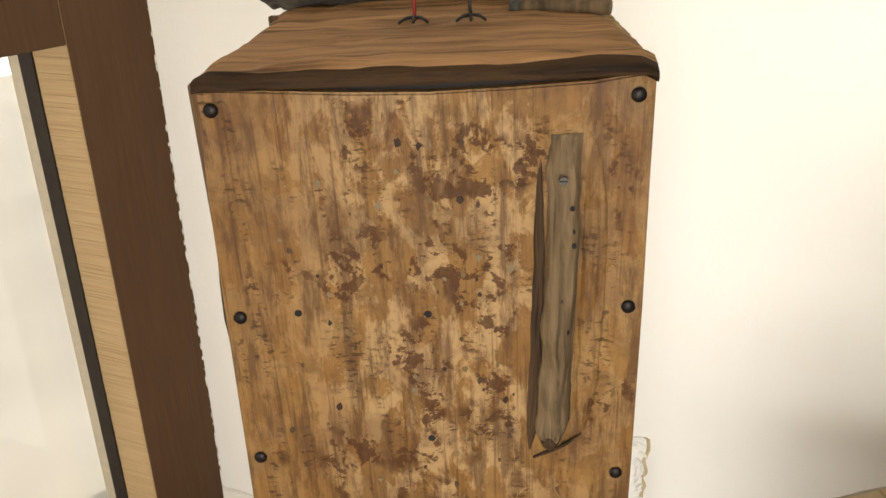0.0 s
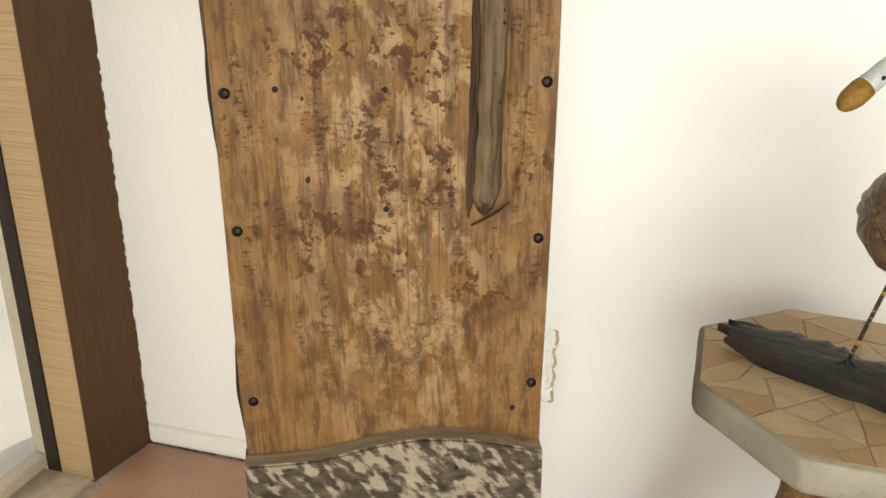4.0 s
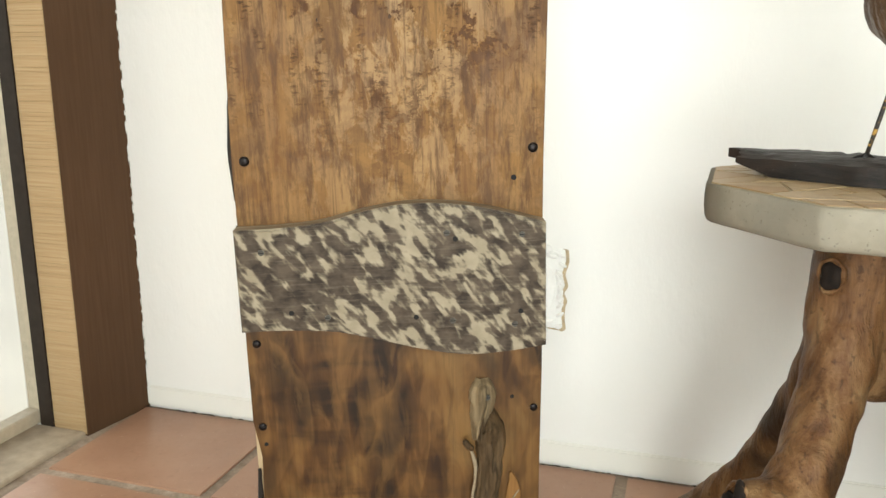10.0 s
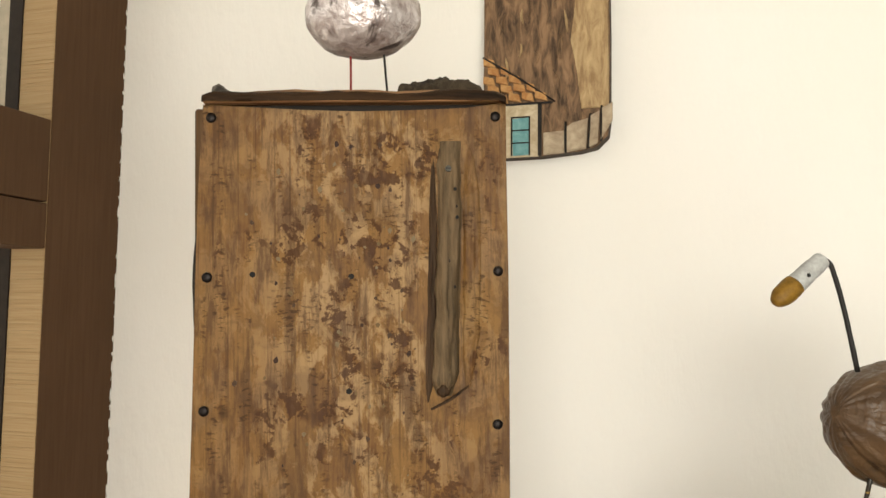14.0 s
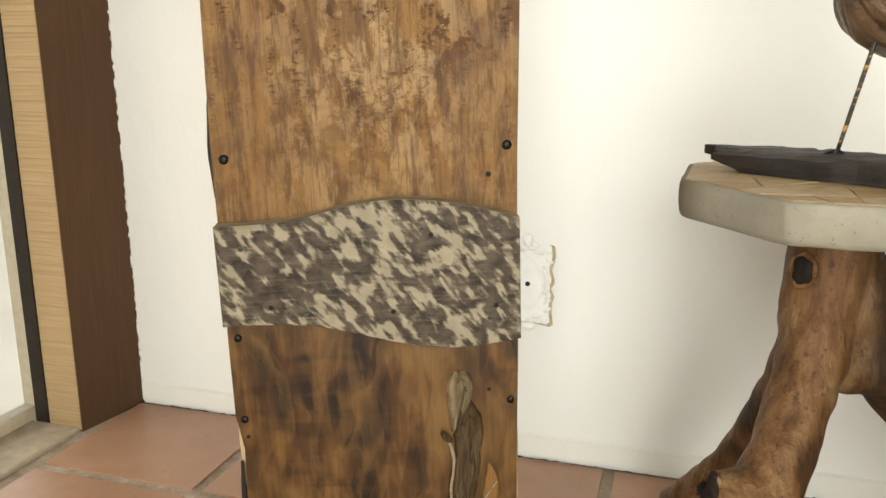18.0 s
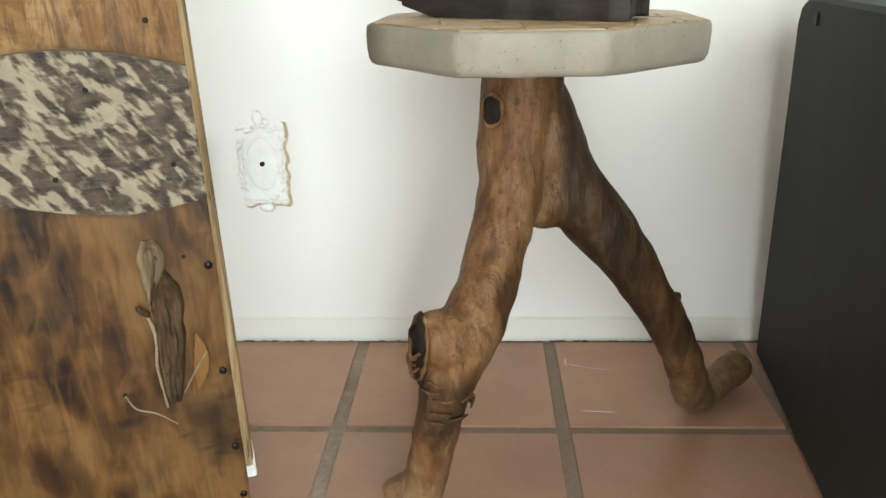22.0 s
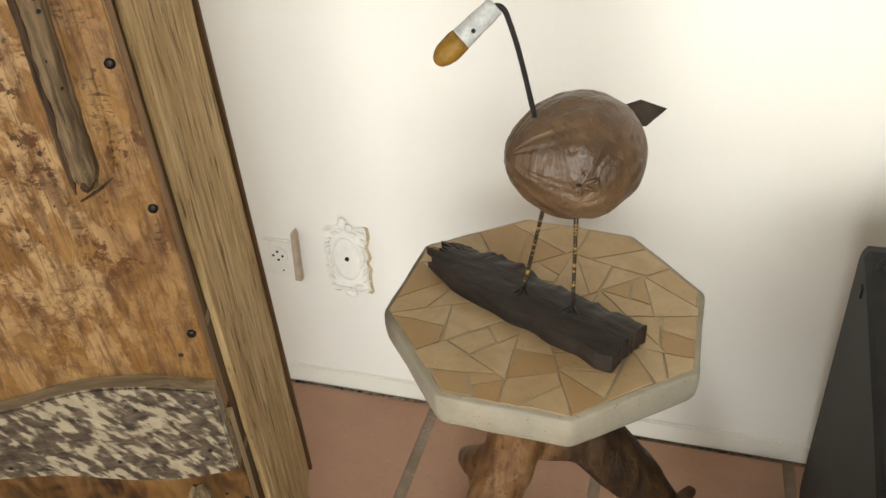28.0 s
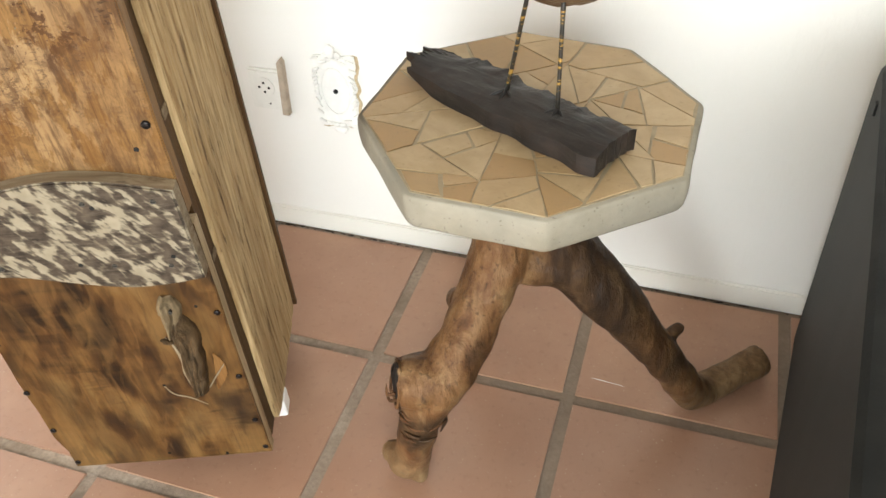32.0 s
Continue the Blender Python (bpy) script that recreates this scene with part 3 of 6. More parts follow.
ART_BARK = painted("carved brown bark", (0.055, 0.032, 0.018), (0.26, 0.155, 0.085), 26, 0.6, 1.0, (3.2, 1, 0.8))
ART_TRUNK = painted("carved ochre bark", (0.25, 0.155, 0.075), (0.48, 0.34, 0.18), 30, 0.6, 0.8, (2.5, 1, 0.7))
ART_ROOF = painted("painted roof tile", (0.34, 0.15, 0.05), (0.50, 0.28, 0.11), 70)
ART_WALL = painted("painted house wall", (0.40, 0.315, 0.20), (0.56, 0.47, 0.33), 60)
ART_BLUE = painted("painted blue door", (0.10, 0.26, 0.27), (0.18, 0.36, 0.36), 60)
ART_STONE = painted("painted stone", (0.27, 0.20, 0.135), (0.46, 0.37, 0.26), 45)
ART_LINE = plain("black painted line", (0.016, 0.013, 0.011), 0.6)
ART_LEAF = painted("painted ochre leaf", (0.36, 0.24, 0.07), (0.55, 0.41, 0.17), 60)
ART_EDGE = plain("dark plaque edge", (0.06, 0.042, 0.03), 0.7)


# ---- mesh helpers ----
def mesh_of(name, bm, *mats, smooth=False):
    me = bpy.data.meshes.new(name)
    bm.normal_update()
    bm.to_mesh(me)
    bm.free()
    for m in mats:
        me.materials.append(m)
    if smooth:
        me.polygons.foreach_set("use_smooth", [True] * len(me.polygons))
    return me


def thing(name, m, label, category, group="", kind=""):
    ob = new(name)
    ob.empty_display_size = 0.02
    ob.matrix_world = m
    return tagged(ob, label, category, group, kind)


def part(name, bm, mats, parent, label="", smooth=False, at=None):
    """One mesh object under a thing or a part."""
    mats = mats if isinstance(mats, tuple) else (mats,)
    ob = new(name, bm if isinstance(bm, bpy.types.Mesh) else mesh_of(name, bm, *mats, smooth=smooth))
    ob.parent = parent
    if at is not None:
        ob.matrix_local = at
    return tagged(ob, label)


def solo(name, bm, mats, m, label, category, kind="", smooth=False, group=""):
    """A thing or a piece of the setting that is one mesh."""
    mats = mats if isinstance(mats, tuple) else (mats,)
    ob = new(name, mesh_of(name, bm, *mats, smooth=smooth))
    ob.matrix_world = m
    return tagged(ob, label, category, group, kind)


def box(lo, hi, bevel=0.0, seg=1, bm=None, mat=0):
    bm = bm or bmesh.new()
    made = bmesh.ops.create_cube(bm, size=1)["verts"]
    for v in made:
        v.co = Vector([a + (b - a) * (c + 0.5) for a, b, c in zip(lo, hi, v.co)])
    faces = {f for v in made for f in v.link_faces}
    for f in faces:
        f.material_index = mat
    if bevel:
        edges = list({e for f in faces for e in f.edges})
        got = bmesh.ops.bevel(bm, geom=edges, offset=bevel, segments=seg, affect="EDGES")
        for f in got["faces"]:
            f.material_index = mat
    return bm


def prism(outline, y0, y1, bevel=0.0, mat_front=0, mat_side=0, bm=None, axis="y"):
    """A slab cut to an outline of (x, z) pairs (or (x, y) with axis z), between two depths."""
    bm = bm or bmesh.new()
    put = (lambda a, b, d: (a, d, b)) if axis == "y" else (lambda a, b, d: (a, b, d))
    front = [bm.verts.new(put(a, b, y0)) for a, b in outline]
    back = [bm.verts.new(put(a, b, y1)) for a, b in outline]
    ff = bm.faces.new(front)
    fb = bm.faces.new(back[::-1])
    sides = []
    k = len(outline)
    for i in range(k):
        sides.append(bm.faces.new((front[i], back[i], back[(i + 1) % k], front[(i + 1) % k])))
    for f in sides:
        f.material_index = mat_side
    ff.material_index = fb.material_index = mat_front
    bmesh.ops.recalc_face_normals(bm, faces=[ff, fb, *sides])
    if bevel:
        bmesh.ops.bevel(bm, geom=list(ff.edges), offset=bevel, segments=2, affect="EDGES", clamp_overlap=True)
    return bm


def smooth_line(pts, n):
    """Catmull-Rom through the points, n steps a stretch."""
    p = [Vector(q) for q in pts]
    p = [p[0] * 2 - p[1], *p, p[-1] * 2 - p[-2]]
    out = []
    for i in range(1, len(p) - 2):
        a, b, c, d = p[i - 1:i + 3]
        for k in range(n):
            t = k / n
            out.append(0.5 * ((2 * b) + (c - a) * t + (2 * a - 5 * b + 4 * c - d) * t * t + (3 * b - a - 3 * c + d) * t ** 3))
    out.append(p[-2])
    return out


def tube(pts, seg=16, steps=5, rough=0.0, freq=30.0, bm=None, mat=0, flat=1.0, end=True):
    """A swept limb through (x, y, z, radius) rows, its skin roughened; flat squashes it."""
    bm = bm or bmesh.new()
    rows = smooth_line(pts, steps)
    line = [r.xyz if len(r) == 3 else Vector(r[:3]) for r in rows]
    rad = [r[3] for r in rows]
    t0 = (line[1] - line[0]).normalized()
    side = t0.orthogonal().normalized()
    rings = []
    for i, p in enumerate(line):
        t = (line[min(i + 1, len(line) - 1)] - line[max(i - 1, 0)]).normalized()
        side = (side - t * side.dot(t)).normalized()
        up = t.cross(side)
        ring = []
        for k in range(seg):
            a = 2 * math.pi * k / seg
            d = side * math.cos(a) + up * math.sin(a) * flat
            q = p + d * rad[i]
            if rough:
                q = q + d.normalized() * (noise.noise(q * freq) * rough + noise.noise(q * freq * 2.7) * rough * 0.4)
            ring.append(bm.verts.new(q))
        rings.append(ring)
    for a, b in zip(rings, rings[1:]):
        for k in range(seg):
            f = bm.faces.new((a[k], a[(k + 1) % seg], b[(k + 1) % seg], b[k]))
            f.material_index = mat
    if end:
        for ring, turn in ((rings[0], True), (rings[-1], False)):
            c = bm.verts.new(sum((v.co for v in ring), Vector()) / seg)
            for k in range(seg):
                v = (ring[(k + 1) % seg], ring[k], c) if turn else (ring[k], ring[(k + 1) % seg], c)
                bm.faces.new(v).material_index = mat
    return bm


def ball(c, r, sub=2, bm=None, mat=0, scale=(1, 1, 1), rough=0.0, freq=40.0, m=None):
    bm = bm or bmesh.new()
    made = bmesh.ops.create_icosphere(bm, subdivisions=sub, radius=1.0)["verts"]
    for v in made:
        q = Vector([a * b * r for a, b in zip(v.co, scale)])
        if rough:
            q *= 1 + rough * noise.noise(q * freq + Vector(c) * 7)
        v.co = (m.to_3x3() @ q if m else q) + Vector(c)
    for f in {f for v in made for f in v.link_faces}:
        f.material_index = mat
    return bm


def rough_plank(lo, hi, nu, nv, axis, amp, freq, mat=0, seed=0.0):
    """A board whose one broad face is grooved along its length; axis is the thin one."""
    bm = bmesh.new()
    a, b = [k for k in range(3) if k != axis]
    grid = []
    for i in range(nu + 1):
        row = []
        for j in range(nv + 1):
            p = [0.0] * 3
            p[a] = lo[a] + (hi[a] - lo[a]) * i / nu
            p[b] = lo[b] + (hi[b] - lo[b]) * j / nv
            s = Vector((p[a] * freq[0] + seed, p[b] * freq[1], seed))
            edge = min(i, nu - i) / nu * 12
            p[axis] = hi[axis] + amp * (noise.noise(s) + 0.5 * noise.noise(s * 2.3)) - 0.003 * max(0, 1 - edge)
            if i in (0, nu):
                p[a] += 0.0025 * noise.noise(Vector((seed, p[b] * 22, i)))
            row.append(bm.verts.new(p))
        grid.append(row)
    for i in range(nu):
        for j in range(nv):
            bm.faces.new((grid[i][j], grid[i + 1][j], grid[i + 1][j + 1], grid[i][j + 1]))
    rim = [e for e in bm.edges if e.is_boundary]
    ext = bmesh.ops.extrude_edge_only(bm, edges=rim)
    for v in [g for g in ext["geom"] if isinstance(g, bmesh.types.BMVert)]:
        v.co[axis] = lo[axis]
    bmesh.ops.contextual_create(bm, geom=[e for e in bm.edges if e.is_boundary])
    bmesh.ops.recalc_face_normals(bm, faces=bm.faces)
    for f in bm.faces:
        f.material_index = mat
    return bm


# ---- the room ----
WX, WY = -0.345, 0.295          # faces of the left wall and of the back wall
RX, RY, RZ = 3.1, -2.4, 2.55    # far sides of the room
WIN_Y = 0.140                   # where the corner post ends and the glazing begins
RAIL = (0.991, 1.0745, 1.226)    # the two boards of the cross rail
TOP = 2.06

solo("wall_back", box((WX - 0.3, WY, -0.05), (RX + 0.1, WY + 0.15, RZ)), WHITE_WALL, Matrix(), "white painted plaster wall with roller texture", "wall", "structure")
# unseen far sides of the room, coloured to control the bounce
solo("wall_right", box((RX, RY, -0.05), (RX + 0.12, WY, RZ)), LOW_BOUNCE_WALL, Matrix(), "unseen sand coloured plaster wall, darkened to cut bounce", "wall", "structure")
solo("ceiling", box((WX - 0.3, RY - 0.15, RZ), (RX + 0.15, WY + 0.2, RZ + 0.1)), CEILING, Matrix(), "unseen plain painted ceiling, toned down to cut bounce", "ceiling", "structure")
bm = box((WX - 0.1, RY - 0.12, -0.05), (0.65, RY, RZ))
box((2.35, RY - 0.12, -0.05), (RX + 0.1, RY, RZ), bm=bm)
box((0.65, RY - 0.12, -0.05), (2.35, RY, 0.06), bm=bm)
box((0.65, RY - 0.12, 1.80), (2.35, RY, RZ), bm=bm)
solo("wall_front", bm, BOUNCE_WALL, Matrix(), "unseen beige plaster wall with a window opening, toned to return bounce", "wall", "structure")

# left wall: brown timber posts and rails round the glazing
bm = prism([(WX - 0.078, WIN_Y), (WX, WIN_Y), (WX + 0.026, WY), (WX - 0.078, WY)], -0.02, RZ, axis="z")
box((WX - 0.078, -1.12, -0.02), (WX, -0.95, RZ), bm=bm)
box((WX - 0.078, RY, -0.02), (WX, -2.3, RZ), bm=bm)
box((WX - 0.078, -2.3, TOP), (WX, WIN_Y, RZ), bm=bm)
wall_left = solo("wall_left", bm, BROWN, Matrix(), "brown painted timber posts of the window wall", "wall", "structure")
for z0, z1 in ((RAIL[0], RAIL[1] - 0.0015), (RAIL[1] + 0.0015, RAIL[2])):
    for y0, y1 in ((-0.95, WIN_Y), (-2.3, -1.12)):
        part("rail_board", box((WX - 0.076, y0, z0), (WX - 0.002, y1, z1), 0.0015), BROWN, wall_left)
# worn plaster edge along the corner
bm = bmesh.new()
for i in range(70):
    z = 0.02 + 2.0 * (i / 70) ** 1.3 + random.uniform(-0.01, 0.01)
    r = random.uniform(0.0006, 0.0019)
    ball((WX + 0.027, WY - 0.003, z), r, 1, bm, 0, (0.7, 1, random.uniform(2, 9)), 0.5, 300)
solo("corner_filler", bm, (WHITE_WALL,), Matrix(), "crumbled white filler in the wall corner", "filler", "stuff")

# sawn lining board on the end of the post, with uneven saw ridges
z = 0.0
random.seed(11)
prof = []
while z < TOP:
    step = random.choice((0.006, 0.008, 0.012, 0.02, 0.026))
    prof += [(z, 0.0), (z + step * 0.86, random.uniform(-0.0006, 0.0004)), (z + step * 0.93, 0.0009)]
    z += step
bm = bmesh.new()
cols = [[bm.verts.new((x, WIN_Y - 0.001 - d, min(zz, TOP))) for zz, d in prof] for x in (WX - 0.077, WX - 0.002)]
for i in range(len(prof) - 1):
    bm.faces.new((cols[0][i], cols[1][i], cols[1][i + 1], cols[0][i + 1]))
bmesh.ops.recalc_face_normals(bm, faces=bm.faces)
ext = bmesh.ops.extrude_face_region(bm, geom=list(bm.faces))
for v in [g for g in ext["geom"] if isinstance(g, bmesh.types.BMVert)]:
    v.co.y = WIN_Y
solo("trim_lining", bm, RIBBED, Matrix(), "beige lining board with horizontal saw ridges", "lining", "structure")


def glazing(name, y0, y1, label):
    """A cream framed door-height light behind the rails, with a dark rebate."""
    w = thing(name, Matrix.Translation((WX - 0.13, (y0 + y1) / 2, 0)), label, "window", kind="structure")
    off = Matrix.Translation((-(WX - 0.13), -(y0 + y1) / 2, 0))
    xd, xf = WX - 0.080, WX - 0.118
    rebate = box((xd - 0.030, y1 - 0.002, 0.0), (xd, y1 + 0.03, TOP))
    box((xd - 0.030, y0 - 0.03, 0.0), (xd, y0 + 0.002, TOP), bm=rebate)
    box((xd - 0.030, y0, TOP - 0.02), (xd, y1, TOP), bm=rebate)
    part("rebate", rebate, DARKWOOD, w, "dark brown rebate", at=off)
    fr = box((xf - 0.035, y1 + 0.012, 0.004), (xf, y1 + 0.034, TOP), 0.003)
    box((xf - 0.035, y0 - 0.034, 0.004), (xf, y0 - 0.012, TOP), 0.003, bm=fr)
    box((xf - 0.035, y0 - 0.012, 0.004), (xf, y1 + 0.012, 0.032), 0.003, bm=fr)
    box((xf - 0.035, y0 - 0.012, TOP - 0.03), (xf, y1 + 0.012, TOP), 0.003, bm=fr)
    part("window_frame", fr, CREAM, w, "cream painted frame", at=off)
    pane = part("pane", box((xf - 0.022, y0 - 0.012, 0.03), (xf - 0.017, y1 + 0.012, TOP - 0.03)), GLASS, w, "clear glass pane", at=off)
    pane.visible_shadow = False
    return w


glazing("window_1", -0.95, WIN_Y, "tall glazed window light in a cream frame")
glazing("window_2", -2.3, -1.12, "tall glazed window light beside the brown post")
w = thing("window_3", Matrix.Translation((1.5, RY - 0.06, 0.06)), "wide white framed window reaching down to the floor", "window", kind="structure")
fr = box((-0.85, -0.03, 0), (-0.80, 0.03, 1.74))
for lo, hi in (((0.80, -0.03, 0), (0.85, 0.03, 1.74)), ((-0.80, -0.03, 0), (0.80, 0.03, 0.05)), ((-0.80, -0.03, 1.69), (0.80, 0.03, 1.74)), ((-0.025, -0.03, 0.05), (0.025, 0.03, 1.69))):
    box(lo, hi, bm=fr)
part("window_frame", fr, SKIRTING, w)
for x in (-0.80, 0.025):
    part("pane", box((x, -0.004, 0.05), (x + 0.775, 0.004, 1.69)), GLASS, w).visible_shadow = False

solo("trim_threshold", box((WX - 0.16, RY, -0.03), (WX - 0.004, WIN_Y, 0.006), 0.003), THRESHOLD, Matrix(), "worn stone threshold strip below the glazing", "threshold", "structure")
solo("ground", box((-60, -60, -0.5), (60, 60, -0.085)), TERRACE, Matrix(), "pale terrace outside the window", "ground", "structure")
bm = bmesh.new()
bmesh.ops.create_grid(bm, x_segments=1, y_segments=1, size=8)
solo("backdrop", bm, DAYLIGHT, Matrix.Translation((-5.5, -1, 1)) @ Matrix.Rotation(radians(90), 4, "Y"), "bright hazy daylight beyond the glass", "backdrop", "structure")

# skirting with a dirty gap at the floor
bm = box((WX + 0.026, WY - 0.007, 0.004), (RX, WY, 0.046), 0.0025, 2)
solo("baseboard", bm, SKIRTING, Matrix(), "low white painted skirting along the wall", "baseboard", "structure")
random.seed(5)
bm = bmesh.new()
for i in range(240):
    x = WX + random.random() * 1.9
    ball((x, WY - 0.008 - random.random() * 0.004, 0.0015), random.uniform(0.0006, 0.0019), 1, bm, 0, (random.uniform(1, 5), 0.7, 0.6), 0.3, 300)
solo("floor_dirt", bm, BLACKBIT, Matrix(), "dark crumbs in the gap below the skirting", "dirt", "stuff")


# ---- the plaster ornament, socket and stick on the wall ----
def ornament():
    th = thing("switch_plate", Matrix.Translation((0.505, WY, 0.329)), "ornate white plaster switch plate with scrolled rim", "switch plate")
    rim = []
    for k in range(72):
        a = 2 * math.pi * k / 72
        c, s = math.cos(a), math.sin(a)
        r = 1.0 / max(abs(c) / 0.038, abs(s) / 0.069)
        r *= 1 + 0.05 * math.sin(9 * a) + 0.10 * noise.noise(Vector((c * 4, s * 4, 1)))
        rim.append((c * r, s * r))
    part("plate", prism(rim, -0.006, 0.0, 0.002), STUCCO, th)
    # ochre copy of the outline, shifted right and down, paints the plate's shadow
    part("old_glue", prism([(x * 1.07 + 0.0030, z * 1.03 - 0.002) for x, z in rim], -0.0012, 0.0), PLATE_SHADE, th, "ochre line painted as the plate's shadow")
    ringpts = [(0.026 * math.cos(a), -0.008, 0.045 * math.sin(a), 0.0011) for a in [2 * math.pi * k / 16 for k in range(17)]]
    part("inner_ring", tube(ringpts, 8, 4, 0.0006, 200), STUCCO, th, smooth=True)
    random.seed(3)
    for k in range(34):
        a = 2 * math.pi * k / 34
        c, s = math.cos(a), math.sin(a)
        r = 1.0 / max(abs(c) / 0.034, abs(s) / 0.062)
        x, z = c * r * random.uniform(0.9, 1.08), s * r * random.uniform(0.9, 1.06)
        p = [(x - 0.007 * s, -0.009, z + 0.007 * c, 0.002), (x, -0.010, z, 0.0036), (x + 0.008 * s, -0.008, z - 0.005 * c, 0.0020)]
        part("scroll", tube(p, 7, 3, 0.0008, 250), STUCCO, th, smooth=True)
    bm = ball((0.0, -0.010, 0.078), 0.010, 2, None, 0, (0.9, 0.7, 1.3), 0.3, 120)
    ball((0.012, -0.009, 0.071), 0.006, 2, bm, 0, (1.3, 0.7, 1), 0.3, 120)
    part("crest", bm, STUCCO, th, smooth=True)
    bm = ball((0.004, -0.009, -0.075), 0.009, 2, None, 0, (1.5, 0.7, 0.9), 0.3, 120)
    part("foot_scroll", bm, STUCCO, th, smooth=True)
    part("hole", tube([(0, -0.0085, 0, 0.0042), (0, -0.004, 0, 0.0042)], 12, 1), DARKHOLE, th, "dark screw hole")


ornament()
th = thing("wall_socket", Matrix.Translation((0.372, WY, 0.314)), "square ivory wall socket low on the wall", "socket")
part("plate", box((-0.037, -0.009, -0.04), (0.032, 0.0, 0.04), 0.003, 2), SOCKET, th)
part("insert", tube([(-0.006, -0.0105, 0.006, 0.0195), (-0.006, -0.004, 0.006, 0.0205)], 24, 1), SOCKET, th, smooth=False)
for dx, dz in ((-0.0095, 0), (0.0095, 0), (0, 0.009), (0, -0.009)):
    part("pin_hole", tube([(-0.006 + dx, -0.0112, 0.006 + dz, 0.0026), (-0.006 + dx, -0.008, 0.006 + dz, 0.0026)], 8, 1), DARKHOLE, th)
part("screw", tube([(0.0, -0.0098, -0.027, 0.0018), (0, -0.007, -0.027, 0.0018)], 8, 1), SCREW, th)
solo("wood_stick", prism([(-0.006, -0.055), (0.0065, -0.055), (0.0055, 0.05), (0.001, 0.058), (-0.005, 0.05)], -0.013, 0.0, 0.001), STICK,
     Matrix.Translation((0.403, WY, 0.323)) @ Matrix.Rotation(radians(2.5), 4, "Y"), "slim pale wooden stick fixed upright on the wall", "stick")

# ---- the relief plaque ----
AX0, AX1, AZ0, AZ1 = 0.432, 0.641, 1.140, 1.600


def plaque():
    th = thing("wall_plaque", Matrix.Translation((AX0, WY, AZ0)), "carved relief plaque of a cottage under a tree", "wall art")
    W, D = AX1 - AX0, -0.030
    out = [(0, 0), (0.10, 0.001), (0.16, 0.006), (0.188, 0.012), (0.206, 0.030), (W, 0.052), (W + 0.001, 0.2), (W - 0.003, AZ1 - AZ0), (0, AZ1 - AZ0)]
    part("board", prism(out, D, 0.0, 0.003, 0, 1), (ART_BARK, ART_EDGE), th, "dark bark-textured board")
    # bark ridges
    random.seed(21)
    for i in range(30):
        x = random.uniform(0.035, 0.15)
        z = random.uniform(0.10, 0.40)
        ln = random.uniform(0.02, 0.05)
        pts = [(x, D - 0.0005, z, 0.0012), (x + random.uniform(-0.004, 0.004), D - 0.002, z + ln / 2, 0.0026), (x + random.uniform(-0.006, 0.006), D - 0.0005, z + ln, 0.001)]
        part("bark_ridge", tube(pts, 6, 3, 0.0006, 150), ART_BARK if i % 3 else ART_TRUNK, th, smooth=True)
    tr = [(W - 0.045, 0.075), (W - 0.052, 0.14), (W - 0.062, 0.19), (W - 0.056, 0.235), (W - 0.05, 0.30), (W - 0.06, 0.46), (W - 0.002, 0.46), (W - 0.001, 0.075)]
    part("tree_trunk", prism(tr, D - 0.004, D, 0.0015), ART_TRUNK, th, "ochre carved tree trunk")
    hw = [(0.012, 0.0), (0.095, 0.0), (0.098, 0.088), (0.005, 0.086)]
    part("house_wall", prism(hw, D - 0.004, D, 0.001), ART_WALL, th, "cream painted cottage wall")
    part("door", prism([(0.052, 0.002), (0.079, 0.003), (0.079, 0.065), (0.051, 0.064)], D - 0.006, D - 0.003, 0.001), ART_BLUE, th, "blue panelled door")
    for z in (0.022, 0.043):
        part("door_line", box((0.051, D - 0.007, z), (0.0795, D - 0.0055, z + 0.002)), ART_LINE, th)
    for x0, x1, z0, z1 in ((0.049, 0.051, 0.002, 0.067), (0.079, 0.081, 0.002, 0.067), (0.05, 0.08, 0.065, 0.067), (0.094, 0.098, 0.0, 0.088), (0.0, 0.118, 0.0865, 0.0895), (0.098, 0.10, 0.0, 0.088)):
        part("painted_line", box((x0, D - 0.0068, z0), (x1, D - 0.0045, z1)), ART_LINE, th)
    # roof: five slanting courses of tiles
    for r in range(5):
        for k in range(5):
            x = 0.001 + k * 0.022 + (r % 2) * 0.008
            z = 0.092 + r * 0.0155
            lim = 0.112 - r * 0.0155 * 1.45
            if x > lim - 0.006:
                continue
            x1 = min(x + 0.0205, lim)
            sl = 0.0045
            o = [(x, z + sl), (x1, z - 0.001), (x1 - 0.003, z + 0.0125), (x, z + 0.0145 + sl * 0.5)]
            part("roof_tile", prism(o, D - 0.0065 + r * 0.0003, D, 0.001), ART_ROOF, th)
    part("roof_line", tube([(0.0, D - 0.005, 0.172, 0.0014), (0.06, D - 0.006, 0.133, 0.0016), (0.122, D - 0.005, 0.089, 0.0014)], 6, 4, 0.0004), ART_LINE, th)
    # stone wall at the foot
    stones = [[(0.103, 0.002), (0.137, 0.004), (0.136, 0.040), (0.103, 0.038)], [(0.141, 0.005), (0.172, 0.009), (0.175, 0.058), (0.150, 0.052), (0.141, 0.046)],
              [(0.177, 0.011), (0.190, 0.017), (0.194, 0.070), (0.179, 0.062)], [(0.195, 0.022), (0.214, 0.053), (0.214, 0.082), (0.198, 0.074)]]
    for o in stones:
        part("stone", prism(o, D - 0.007, D, 0.002), ART_STONE, th)
